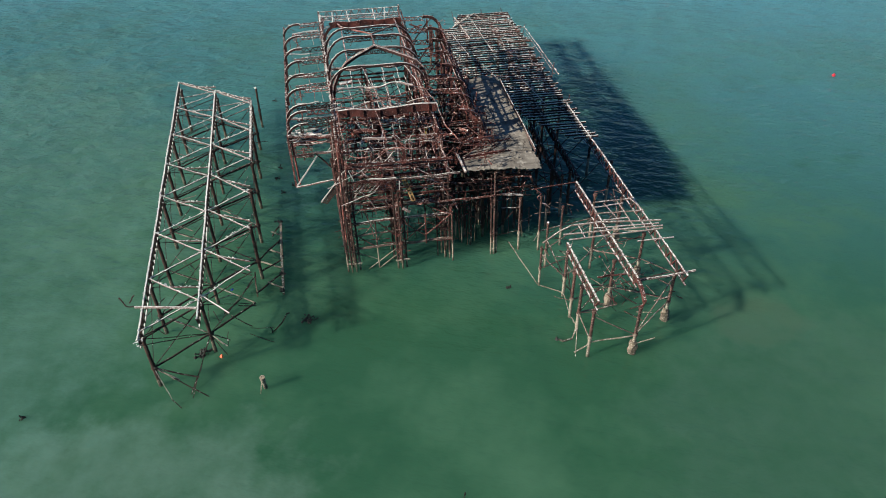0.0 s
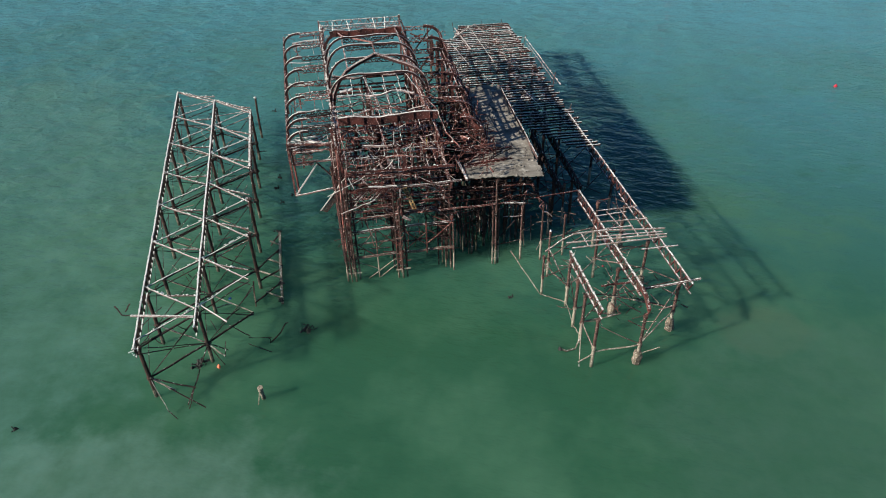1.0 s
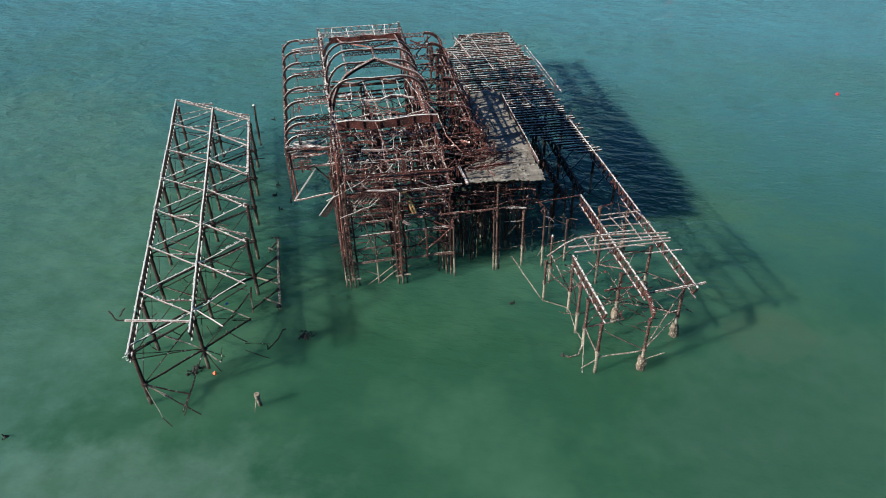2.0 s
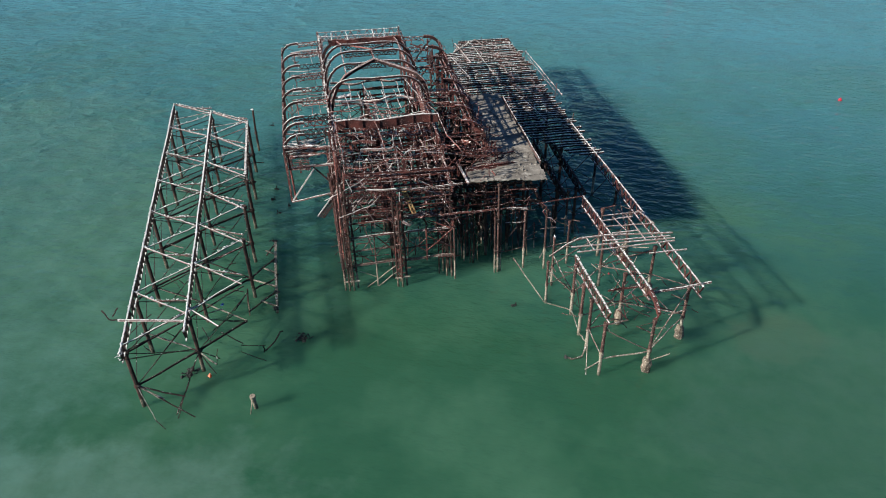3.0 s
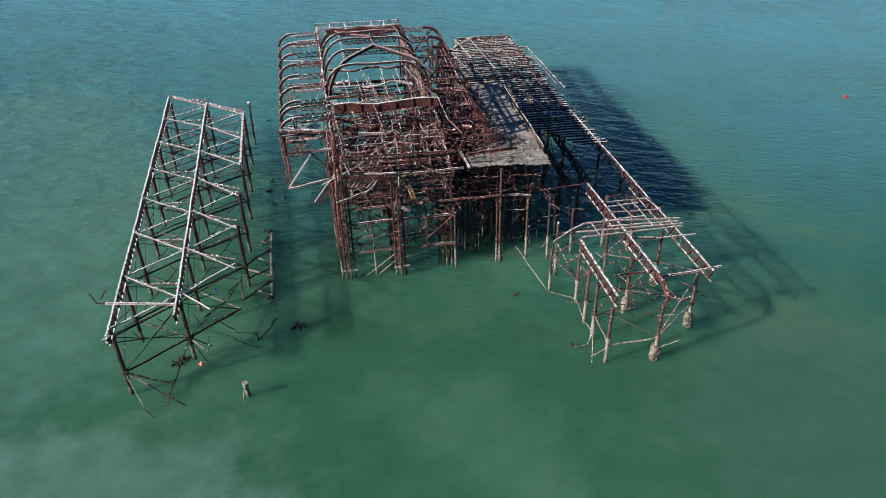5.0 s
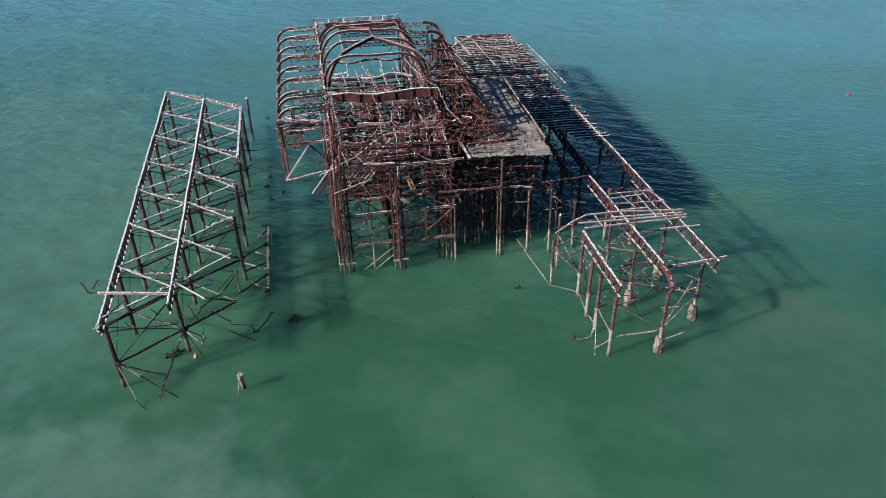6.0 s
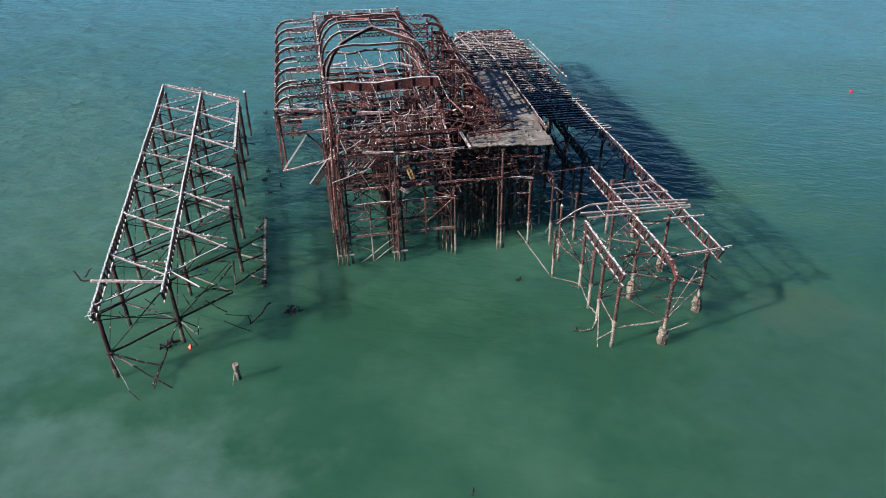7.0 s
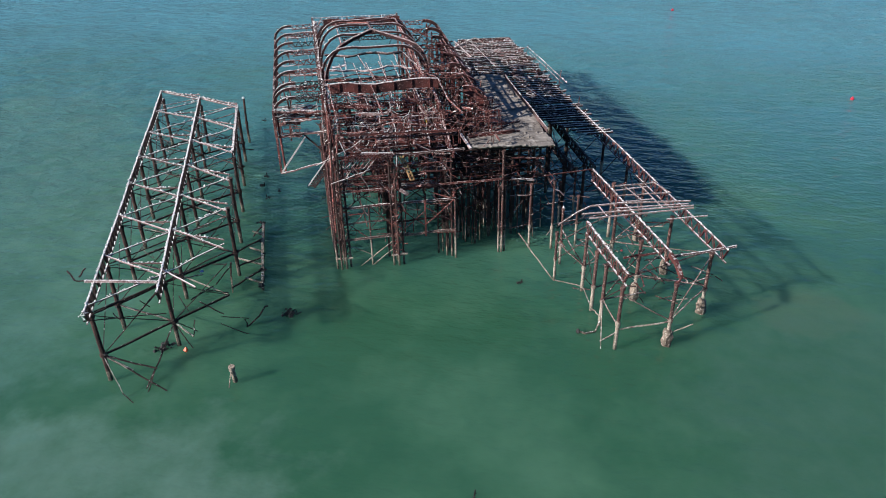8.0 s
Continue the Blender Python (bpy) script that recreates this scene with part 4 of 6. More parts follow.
    # the crowded piles and bracing of the west wall, thickened to shade the water
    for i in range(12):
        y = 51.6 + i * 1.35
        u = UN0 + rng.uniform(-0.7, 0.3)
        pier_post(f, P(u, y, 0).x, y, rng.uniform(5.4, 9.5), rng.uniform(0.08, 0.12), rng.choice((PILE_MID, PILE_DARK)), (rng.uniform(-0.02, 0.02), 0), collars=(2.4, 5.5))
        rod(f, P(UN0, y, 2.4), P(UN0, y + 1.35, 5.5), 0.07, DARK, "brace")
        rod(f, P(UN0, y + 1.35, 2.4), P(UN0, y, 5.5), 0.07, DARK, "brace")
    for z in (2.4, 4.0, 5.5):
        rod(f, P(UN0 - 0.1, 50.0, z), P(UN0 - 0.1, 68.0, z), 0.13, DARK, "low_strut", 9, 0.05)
    # unseen lattice added along two pile rows to block sun under the hall
    for u, y1 in ((UN0, 73.0), (-3.9, 68.0)):
        y = 51.0
        while y < y1:
            m = Mesh()
            for k in range(5):
                a, b = y + 0.6 * k, y + 0.6 * (k + 1)
                for za, zb in ((2.5, 3.9), (3.9, 2.5), (4.1, 5.4), (5.4, 4.1)):
                    if rng.random() < 0.8:
                        d = rng.uniform(-0.2, 0.2)
                        m.line(bend(P(u + d, a, za), P(u + d, b, zb), 2, 0.05), 0.05, 0.10, (1, 0, 0))
                if rng.random() < 0.5:
                    m.line(bend(P(u, a, rng.uniform(0.2, 2.0)), P(u, a, 5.4), 2, 0.05), 0.10, 0.08)
            part("lattice_panel", m, DARK, f, "dark lattice infill added to shade water under the hall", "stuff")
            y += 3.0
    # main floor joists
    y = 50.6
    while y < 79:
        if rng.random() < (0.35 if y < 60 else 0.15 if y < 74 else 0.6):
            a, b = P(UN0 + rng.choice((0, 0, 0, 1.5)), y, 6.1), P(UN1 + rng.choice((0, 0, 0, -1.5)), y, 6.1)
            beam(f, a, b, 0.09, 0.16, RUST, "joist", 6, 0.05, rng.uniform(0, 0.15))
        if y < 61.5 and rng.random() < 0.6:
            a, b = P(UN0 + rng.choice((0, 0, 0, 0.9)), y + 0.4, FLOOR), P(UN1 - rng.choice((0, 0, 0, 1.2)), y + 0.4, FLOOR)
            beam(f, a, b, 0.07, 0.14, rng.choice((RUST, RUST, TANGLE, DARK)), "joist", 7, 0.025, rng.uniform(0, 0.12))
        y += 0.66 if y < 62 else 0.9
    for u in (-8.2, -3.9, 0.9):
        beam(f, P(u, 49.8, FLOOR - 0.2), P(u, 66, FLOOR - 0.2), 0.22, 0.36, RUST, "floor_girder", 5)
        beam(f, P(u, 49.8, 5.9), P(u, 79.4, 5.9), 0.22, 0.3, RUST, "floor_girder", 8)
    for y in (51.2, 53.4, 55.6, 57.8, 60.0):
        for u in (-6.4, -5.0, -3.9, -2.2, -0.8):
            if rng.random() < 0.75:
                a = P(u + rng.uniform(-0.4, 0.4), y + rng.uniform(-0.6, 0.6), rng.uniform(5.5, 6.5))
                part("stanchion", Mesh().line(bend(a, a + Vector((rng.uniform(-0.4, 0.4), rng.uniform(-0.3, 0.3), rng.uniform(2.5, 5.2))), 4, 0.06), rng.uniform(0.06, 0.14)), rng.choice((RUST, TANGLE, DARK)), f)
    # stringers that run the length of the hall
    for i, u in enumerate((-7.3, -6.2, -5.1, -2.8, -1.7, -0.6)):
        beam(f, P(u, 50.2, FLOOR - 0.28), P(u, 65, FLOOR - 0.28), 0.07, 0.16, RUST, "stringer", 5, 0.04)
        if i % 2 == 0:
            beam(f, P(u + 0.4, 50.2, 5.75), P(u + 0.4, 76, 5.75), 0.09, 0.2, DARK, "stringer", 7, 0.04)
    # nave walls: columns, longitudinal girders
    for u in (UN0, UN1):
        for y in RIBS:
            part("column", Mesh().bar(P(u, y, 6.0), P(u, y, 11.9), 0.15, 0.15), TANGLE if u == UN0 else RUST, f)
        for d, z, mat in ((-0.14, 12.2, LIMED), (0.16, 12.05, TANGLE), (0.02, 11.5, RUST)):
            beam(f, P(u + d, 53.0, z), P(u + d, 79.5, z + 0.2), 0.11, 0.12, mat if u == UN0 else RUST, "wall_girder", 12, 0.07)
        beam(f, P(u, 53.0, 10.6), P(u, 79.6, 10.6), 0.14, 0.18, RUST, "wall_girder", 9, 0.06)
        beam(f, P(u, 52.0, 8.2), P(u, 79.6, 8.2), 0.12, 0.16, RUST, "wall_girder", 9, 0.06)
    # lattice that still fills the nave walls between the columns; east-wall panels added to shade the slab
    for u, levels in ((UN0, ((6.2, 8.1), (8.4, 10.4), (10.8, 12.0))), (UN1, ((6.2, 8.1), (10.8, 12.0))), (UR1 - 0.1, ((9.7, 11.0),))):
        for y0, y1 in zip([54.0 if u > 3 else 52.0] + RIBS, RIBS + [77.0 if u > 3 else 79.4]):
            for z0, z1 in levels:
                if u == UN1 and y0 > 60:
                    continue
                m = Mesh()
                n = max(3, int((y1 - y0) / 0.62))
                for i in range(n):
                    a, b = y0 + (y1 - y0) * i / n, y0 + (y1 - y0) * (i + 1) / n
                    for za, zb in ((z0, z1), (z1, z0)):
                        if rng.random() < (0.88 if u == UN0 else 0.6):
                            d = rng.uniform(-0.12, 0.12)
                            m.line(bend(P(u + d, a, za), P(u + d, b, zb), 2, 0.04), 0.045, 0.09, (1, 0, 0))
                    if rng.random() < 0.6:
                        m.line(bend(P(u, a, z0), P(u, a + rng.uniform(-0.2, 0.2), z1), 2, 0.05), 0.09, 0.07)
                part("lattice_panel", m, rng.choice((RUST, TANGLE, DARK)), f, "broken rusty lattice infill", "stuff")
    for y in (50.4, 51.0, 51.7, 52.3, 52.9, 53.6, 54.1, 54.6):
        part("column", Mesh().line(bend(P(UN0 + rng.uniform(-0.5, 0.4), y, 3.0), P(UN0 + rng.uniform(-0.5, 0.4), y + 0.3, rng.uniform(10.5, 13.4)), 4, 0.06), 0.11), rng.choice((RUST, TANGLE)), f)
    for y in (56.7, 59.7, 62.7, 65.6, 68.5, 71.5, 74.5):
        for z0, z1 in ((10.8, 12.1), (8.4, 10.5)):
            rod(f, P(UN0, y - 1.4, z0), P(UN0, y + 1.4, z1), 0.08, TANGLE)
            rod(f, P(UN0, y - 1.4, z1), P(UN0, y + 1.4, z0), 0.08, TANGLE)
    # nave ribs that still stand, each with a light lattice under its crown
    for y, z in ((61.5, 14.55), (64.2, 14.95), (67.0, 15.0), (69.8, 14.7)):
        rib(f, arch(UN0, UN1 + 0.15, y, 10.5, 12.1, z, 2.2, 2.3, 0.04), 0.13, 0.19, RIB, PALE)
        if y > 62:
            purlin(f, P(UN0 + 2.0, y + 0.1, z - 0.25), P(UN1 - 1.7, y + 0.1, z - 0.25), 0.3, 0.42, DARK)
    # deep plate girder and stage truss at the seaward end
    pts = [P(-7.4 + 0.62 * i, 73.0, 13.75 + 0.08 * math.sin(i * 1.3)) for i in range(13)]
    bow = part("plate_girder", Mesh().line(pts, 0.08, 0.62), RUST, f, "bowed rusty plate girder")
    part("top_flange", Mesh().line([q + Vector((0, 0, 0.33)) for q in pts], 0.14, 0.04), TANGLE, bow)
    for q in pts[1:-1:2]:
        part("stiffener", Mesh().bar(q + Vector((0, -0.07, -0.3)), q + Vector((0, -0.07, 0.3)), 0.06, 0.06), RUST, bow)
    for u0, u1, r in ((UN0, UN0 + 1.0, 1), (UN1, UN1 - 1.0, -1)):
        part("roof_rib", Mesh().line([P(u0, 73.0, 10.5), P(u0, 73.0, 12.0), P(u0 + 0.25 * r, 73.0, 12.8), P(u0 + 0.6 * r, 73.0, 13.3), P(u1, 73.0, 13.6)], 0.28, 0.12, (0, 1, 0)), RIB, f)
    purlin(f, P(UN0 - 0.2, 79.4, 12.7), P(UN1 + 0.1, 79.9, 12.5), 0.85, 0.9, LIMED)
    purlin(f, P(UN0 - 0.1, 78.6, 12.5), P(UN1 + 0.1, 78.8, 12.4), 0.5, 0.7, WHITED)
    crust(f, [(P(UN0 - 0.2, 79.4, 12.7), P(UN1, 79.9, 12.5))], 4.0, (0.03, 0.08), 0.03, 0.06)
    for u, y0 in ((-6.9, 79.4), (-5.3, 79.4), (-2.4, 79.7), (-1.0, 79.8)):
        rod(f, P(u, y0, 12.6), P(u + rng.uniform(-0.6, 0.6), y0 - 2.4, 12.0), 0.07, WHITED, "fallen_bar")
        rod(f, P(u + 0.6, y0, 12.6), P(u + 0.2, y0 - 0.4, 11.4), 0.05, LIMED, "fallen_bar")
    part("column", Mesh().bar(P(UN0 - 0.2, 79.4, 6), P(UN0 - 0.2, 79.4, 12.8), 0.18), LIMED, f)
    part("column", Mesh().bar(P(UN1, 79.9, 6), P(UN1, 79.9, 12.7), 0.18), LIMED, f)
    # the great gabled arch over the nave
    g = [(-8.1, 10.0), (-8.0, 11.2), (-7.7, 12.5), (-7.2, 13.5), (-6.4, 14.3), (-5.4, 14.7), (-3.55, 15.25), (-2.4, 14.95), (-0.5, 14.45), (0.1, 14.2), (0.5, 13.8), (0.8, 13.2), (0.98, 12.3), (1.0, 11.2), (0.95, 10.0)]
    crown = [P(u, 61.8 + 2.2 * max(0.0, 1 - abs(u + 3.55) / 4.6) ** 0.8, z) for u, z in g]
    gr = part("gable_rib", Mesh().line(crown, 0.24, 0.2, (0, 1, 0)), RIB, f, "tall gabled arch rib")
    out = []
    for k, q in enumerate(crown):
        d = (crown[min(k + 1, len(crown) - 1)] - crown[max(k - 1, 0)]).normalized()
        out.append(q + Vector((-d.z, 0, d.x)).normalized() * 0.14)
    part("flange", Mesh().line(out, 0.05, 0.26, (0, 1, 0)), TANGLE, gr, "pale scaling flange")
    for s in (-0.13, 0.13):
        part("flange_edge", Mesh().line([q + Vector((0, s, 0.01)) for q in out], 0.06, 0.04, (0, 1, 0)), PALE, gr)
    for (u0, y0, z0), (u1, y1, z1) in (((-3.55, 64.0, 15.2), (-3.56, 67.1, 15.15)), ((-3.56, 67.1, 15.15), (-0.72, 70.3, 14.6)), ((-3.56, 67.1, 15.15), (-6.3, 71.5, 14.2)),
                                      ((-0.5, 63.2, 14.4), (-0.72, 70.3, 14.6)), ((-0.72, 70.3, 14.6), (-0.7, 73.0, 14.0)), ((-6.3, 63.2, 14.4), (-6.3, 71.5, 14.2)), ((-6.3, 71.5, 14.2), (-6.6, 73.0, 13.95))):
        rod(f, P(u0, y0, z0), P(u1, y1, z1), 0.11, TANGLE, "ridge_bar", 3, 0.04)
    # ribs that have slumped and buckled, and purlins between them
    def slump(y, z, wave, u0=UN0, u1=UN1, w=0.07, h=0.08, mat=TANGLE):
        pts = [P(u0 + (u1 - u0) * i / 14, y + 0.25 * math.sin(i * 0.9 + y), z + wave * math.sin(i * 0.62 + y * 2.1) + rng.uniform(-0.04, 0.04)) for i in range(15)]
        return part("buckled_rib", Mesh().line(pts, w, h, (0, 1, 0)), mat, f)
    slump(63.8, 13.2, 0.05, UN0 + 0.4, UN1 - 1.5, 0.10, 0.14, DARK)
    slump(63.8, 13.3, 0.05, UN0 + 0.4, UN1 - 1.5, 0.12, 0.04, PALE)
    slump(60.6, 12.9, 0.14, UN0 + 0.6, UN1 - 1.2, 0.13, 0.14, PALE)
    for u, d in ((-6.1, -0.1), (-4.9, 0.5), (-3.1, 0.1), (-1.75, 0.1), (-0.9, 0.8)):
        part("bent_purlin", Mesh().line(bend(P(u, 63.8, 13.2), P(u + d, 60.6, 12.9), 4, 0.06), 0.08, 0.09), LIMED, f)
    for u, d in ((-4.3, 0.7), (-3.0, 0.0), (-0.2, 0.7), (0.0, 0.3)):
        part("bent_purlin", Mesh().line(bend(P(u, 60.6, 12.9), P(u + d, 57.6, 12.3), 4, 0.06), 0.08, 0.09), TANGLE, f)
    for u, y0, y1 in ((-0.6, 70.3, 61.0), (-0.4, 64.0, 58.4)):
        part("bent_purlin", Mesh().line(bend(P(u, y0, 14.3), P(u + 0.5, y1, 12.6), 6, 0.08), 0.10, 0.09), TANGLE, f)
    part("fallen_plate", Mesh().line([P(-7.3, 61.6, 12.9), P(-6.6, 61.7, 12.95), P(-6.1, 61.8, 13.0)], 0.45, 0.08), PALE, f)
    slump(59.4, 12.7, 0.18)
    slump(58.4, 12.4, 0.25)
    for y, z in ((60.8, 12.5), (60.0, 12.2), (59.0, 12.0), (58.0, 11.9), (57.2, 11.8), (56.2, 11.7)):
        slump(y, z, 0.14, UN0 + rng.uniform(0, 1), UN1 - rng.uniform(0, 1), 0.06, 0.07, rng.choice((TANGLE, PALE)))
    slump(57.6, 11.6, 0.2, UN0 + 1, UN1)
    slump(56.6, 11.2, 0.25, UN0, UN1)
    slump(53.4, 11.4, 0.06, -3.5, UN1 + 0.8, 0.07, 0.09, RUST)
    slump(52.2, 11.0, 0.25, UN0, UN1 + 0.6, mat=TANGLE)
    for u in (-6.5, -5.3, -4.2, -3.1, -2.0, -1.0):
        part("bent_purlin", Mesh().line(bend(P(u - 0.2, 61.9, 13.1), P(u + 0.1, 59.0, 12.6), 4, 0.035), 0.06, 0.08), LIMED, f)
        if rng.random() < 0.8:
            part("bent_purlin", Mesh().line(bend(P(u, 58.8, 12.5), P(u + 0.4, 56.0, 11.4), 4, 0.05), 0.06, 0.08), LIMED, f)
    # fallen plate girder across the nave
    pts = [P(UN0 + 0.4 + (UN1 + 0.2 - UN0 - 0.4) * i / 12, 55.4, 13.15 + 0.09 * math.sin(i * 0.8) - (0.12 if 2 < i < 6 else 0)) for i in range(13)]
    pg = part("plate_girder", Mesh().line(pts, 0.07, 0.75), RUST, f, "deep rusty plate girder")
    part("top_flange", Mesh().line([p + Vector((0, 0, 0.38)) for p in pts], 0.15, 0.05), PALE, pg)
    for p in pts[1:-1:2]:
        part("stiffener", Mesh().bar(p + Vector((0, -0.08, -0.36)), p + Vector((0, -0.08, 0.36)), 0.06, 0.08), RUST, pg)
    part("bent_plate", Mesh().line([P(-6.7 + 0.5 * i, 54.4, 11.9 + 0.1 * math.sin(i)) for i in range(5)], 0.08, 0.3), TANGLE, f)
    for (u0, y0, z0), (u1, y1, z1) in (((UN1 + 0.2, 55.4, 13.5), (UN1 + 0.5, 53.2, 12.6)), ((UN1 + 0.5, 53.2, 12.6), (UN1 + 1.4, 51.6, 11.9)), ((UN1 - 0.2, 60.8, 12.4), (UN1 + 0.2, 55.4, 13.5)),
                                      ((UN0 + 0.3, 55.4, 13.5), (UN0 + 0.5, 52.6, 12.4)), ((UN0 + 0.5, 52.6, 12.4), (UN0 + 0.5, 49.6, 11.7)), ((-4.6, 55.4, 13.3), (-4.0, 53.0, 11.6))):
        rod(f, P(u0, y0, z0), P(u1, y1, z1), 0.07, TANGLE, "fallen_bar", 4, 0.06)
    # west aisle
    for i, y in enumerate(RIBS + [57.0]):
        yy = y - 0.4 if i == 0 else y
        pts = arch(UL0, UL0 + 1.9, yy, 9.7, 11.4, 12.85, 1.5, 0)
        rib(f, pts, 0.14, 0.21, RIB, PALE)
        purlin(f, pts[-3], P(UN0, yy, 12.95), 0.4, 0.5)
        if rng.random() < 0.7 and yy < 76:
            purlin(f, P(UL0 + 1.0, yy + 1.3, 12.5), P(UN0, yy + 1.5, 12.6), 0.3, 0.45)
        if i % 2 == 0:
            rod(f, P(UL0 + 1.4, yy, 12.8), P(UL0 + 1.4, yy + 0.1, 11.6), 0.07, TANGLE, "hanger")
        if i in (2, 5):
            rod(f, P(UL0, y, 9.8), P(UN0, y, 9.6), 0.10, LIMED if i in (2, 5, 7) else RUST, "tie_beam", 4, 0.08)
    beam(f, P(UL0, 54.6, 11.6), P(UL0, 78.8, 11.4), 0.16, 0.24, RUST, "wall_girder", 8, 0.04)
    part("column", Mesh().bar(P(UL0, 54.6, 6.6), P(UL0, 54.6, 12.0), 0.16, 0.16), TANGLE, f)
    part("column", Mesh().bar(P(UL0 + 0.35, 54.9, 6.6), P(UL0 + 0.2, 55.0, 11.6), 0.12, 0.12), RUST, f)
    part("hanging_strut", Mesh().bar(P(UL0 + 0.1, 54.5, 6.75), P(UL0 + 2.25, 54.8, 9.55), 0.11, 0.07, (0, 1, 0)), PAINTED, f, "flaked white hanging strut")
    rod(f, P(UL0, 54.5, 6.6), P(UN0 - 0.1, 53.2, 8.0), 0.11, LIMED, "hanging_strut", 4, 0.05)
    rod(f, P(UL0 + 2.2, 55.2, 9.5), P(UN0, 53.6, 8.0), 0.1, DARK, "hanging_strut")
    rod(f, P(UL0 + 0.1, 55.0, 9.6), P(UN0, 54.8, 9.9), 0.16, LIMED, "tie_beam", 4, 0.06)
    rod(f, P(UL0, 54.6, 11.9), P(UN0, 54.2, 11.7), 0.16, TANGLE, "tie_beam", 6, 0.1)
    rod(f, P(UL0 + 0.3, 55.5, 10.4), P(UN0, 55.2, 11.3), 0.2, TANGLE, "tie_beam", 6, 0.15)
    rod(f, P(UL0 + 1.2, 54.6, 12.9), P(UL0 + 1.3, 55.6, 10.9), 0.12, LIMED, "hanger", 2, 0.0)
    part("torn_strip", Mesh().line([P(UL0 + 1.0, 75.0, 12.3), P(UL0 + 2.4, 75.1, 12.45), P(UN0 - 0.4, 75.0, 12.5)], 0.08, 0.05), PAINTED, f, "pale torn strip of boarding")
    for y, z, u0, u1, w in ((77.2, 12.4, 0.6, 3.9, 0.16), (74.2, 12.3, 1.0, 3.6, 0.08), (70.8, 12.0, 0.4, 4.0, 0.12), (69.0, 12.2, 1.2, 3.8, 0.06), (65.8, 12.1, 0.4, 2.8, 0.12), (62.6, 12.2, 0.9, 3.9, 0.10), (60.0, 12.1, 1.0, 3.0, 0.06), (57.6, 12.0, 0.6, 4.0, 0.07)):
        part("roof_strip", Mesh().line(bend(P(UL0 + u0, y, z), P(UL0 + u1, y + rng.uniform(-0.5, 0.5), z + rng.uniform(-0.1, 0.35)), 6, 0.05, 0.12), w, 0.04), PAINTED, f)
        rod(f, P(UL0 + u1 - 0.6, y, z), P(UL0 + u1 - 0.5, y + 0.1, z - rng.uniform(0.8, 1.7)), 0.035, PAINTED, "hanger")
    # twisted slats slung across the open front of the aisle
    for i in range(26):
        z = 11.0 + 0.9 * rng.random()
        a, c = P(UL0 + rng.uniform(0.0, 1.2), rng.uniform(54.3, 55.8), z), P(UN0 - rng.uniform(0.0, 2.2), rng.uniform(54.3, 55.8), z + rng.uniform(-0.3, 0.5))
        part("twisted_slat", Mesh().line(bend(a, c, 6, 0.13, 0.12), rng.uniform(0.05, 0.14), 0.04, (0, rng.uniform(-1, 1), 1)), rng.choice((TANGLE, RUST, PALE, DARK)), f)
    # white lime where the birds gather along the nave walls, slumped beams and broken front
    crust(f, [(P(u, 53.0, 12.35), P(u, 79.5, 12.5)) for u in (UN0 - 0.14, UN1 - 0.14)] + [(P(UN0 + 0.6, 60.6, 13.0), P(UN1 - 1.2, 60.6, 13.0)), (P(UN0 + 0.5, 55.4, 13.55), P(UN1, 55.4, 13.55)), ((-7.8, 49.8, 11.6), (1.2, 50.0, 11.35))], 1.6, (0.03, 0.075), 0.06, 0.09)
    for a, b, n in ((P(UL0, 54.6, 12.0), P(UL0 + 1.2, 54.5, 11.9), 9), (P(UL0 + 1.0, 54.6, 11.7), P(UN0, 54.2, 11.8), 3), (P(UN0, 52.3, 11.35), P(-5.6, 52.4, 11.3), 6), (P(-4.0, 56.2, 11.7), P(UN1, 56.4, 11.6), 2), (P(UN0 - 0.1, 53.0, 12.3), P(UN0 - 0.1, 79.0, 12.5), 2)):
        crust(f, [(a, b)], n, (0.03, 0.075), 0.06, 0.14)
    for i in range(16):
        a = P(UL0 + rng.uniform(0.0, 2.0), rng.uniform(54.4, 55.6), rng.uniform(11.2, 12.1))
        part("twisted_slat", Mesh().line(bend(a, a + Vector((rng.uniform(0.6, 2.0), rng.uniform(-0.6, 0.6), rng.uniform(-0.4, 0.3))), 4, 0.08), rng.uniform(0.03, 0.07), 0.03), PAINTED, f)
    # pale boards and plates still hung in the landward bays
    for x, y, z, dx, dz, w in ((-7.0, 50.4, 10.9, 0.9, -0.9, 0.10), (-6.3, 53.6, 11.6, 2.6, 0.05, 0.26), (-5.0, 52.6, 10.6, 0.7, -1.7, 0.16), (-4.3, 53.0, 10.8, 0.9, -2.0, 0.22), (-1.2, 54.5, 11.7, 0.7, -1.2, 0.14), (0.4, 52.2, 11.2, 0.5, -1.6, 0.14)):
        a = Vector((x, y, z))
        part("hanging_board", Mesh().line(bend(a, a + Vector((dx, -0.3, dz)), 4, 0.04), w, 0.04, (0, 1, 0.3)), PALE, f, "pale torn board hanging in the wreckage")
    # torn plate that hangs from the corner column
    part("hanging_strut", Mesh().bar(P(UN0 + 0.35, 51.5, 10.0), P(UN0 - 2.1, 51.7, 6.7), 0.08, 0.06, (0, 1, 0)), PAINTED, f)
    tp = Mesh()
    a, b = P(UN0 - 0.75, 51.68, 8.45), P(UN0 - 2.05, 51.72, 6.7)
    c, d = P(UN0 - 0.55, 51.6, 7.9), P(UN0 - 1.6, 51.6, 6.55)
    tp.bar(c, d, 0.08, 0.05, (0, 1, 0))
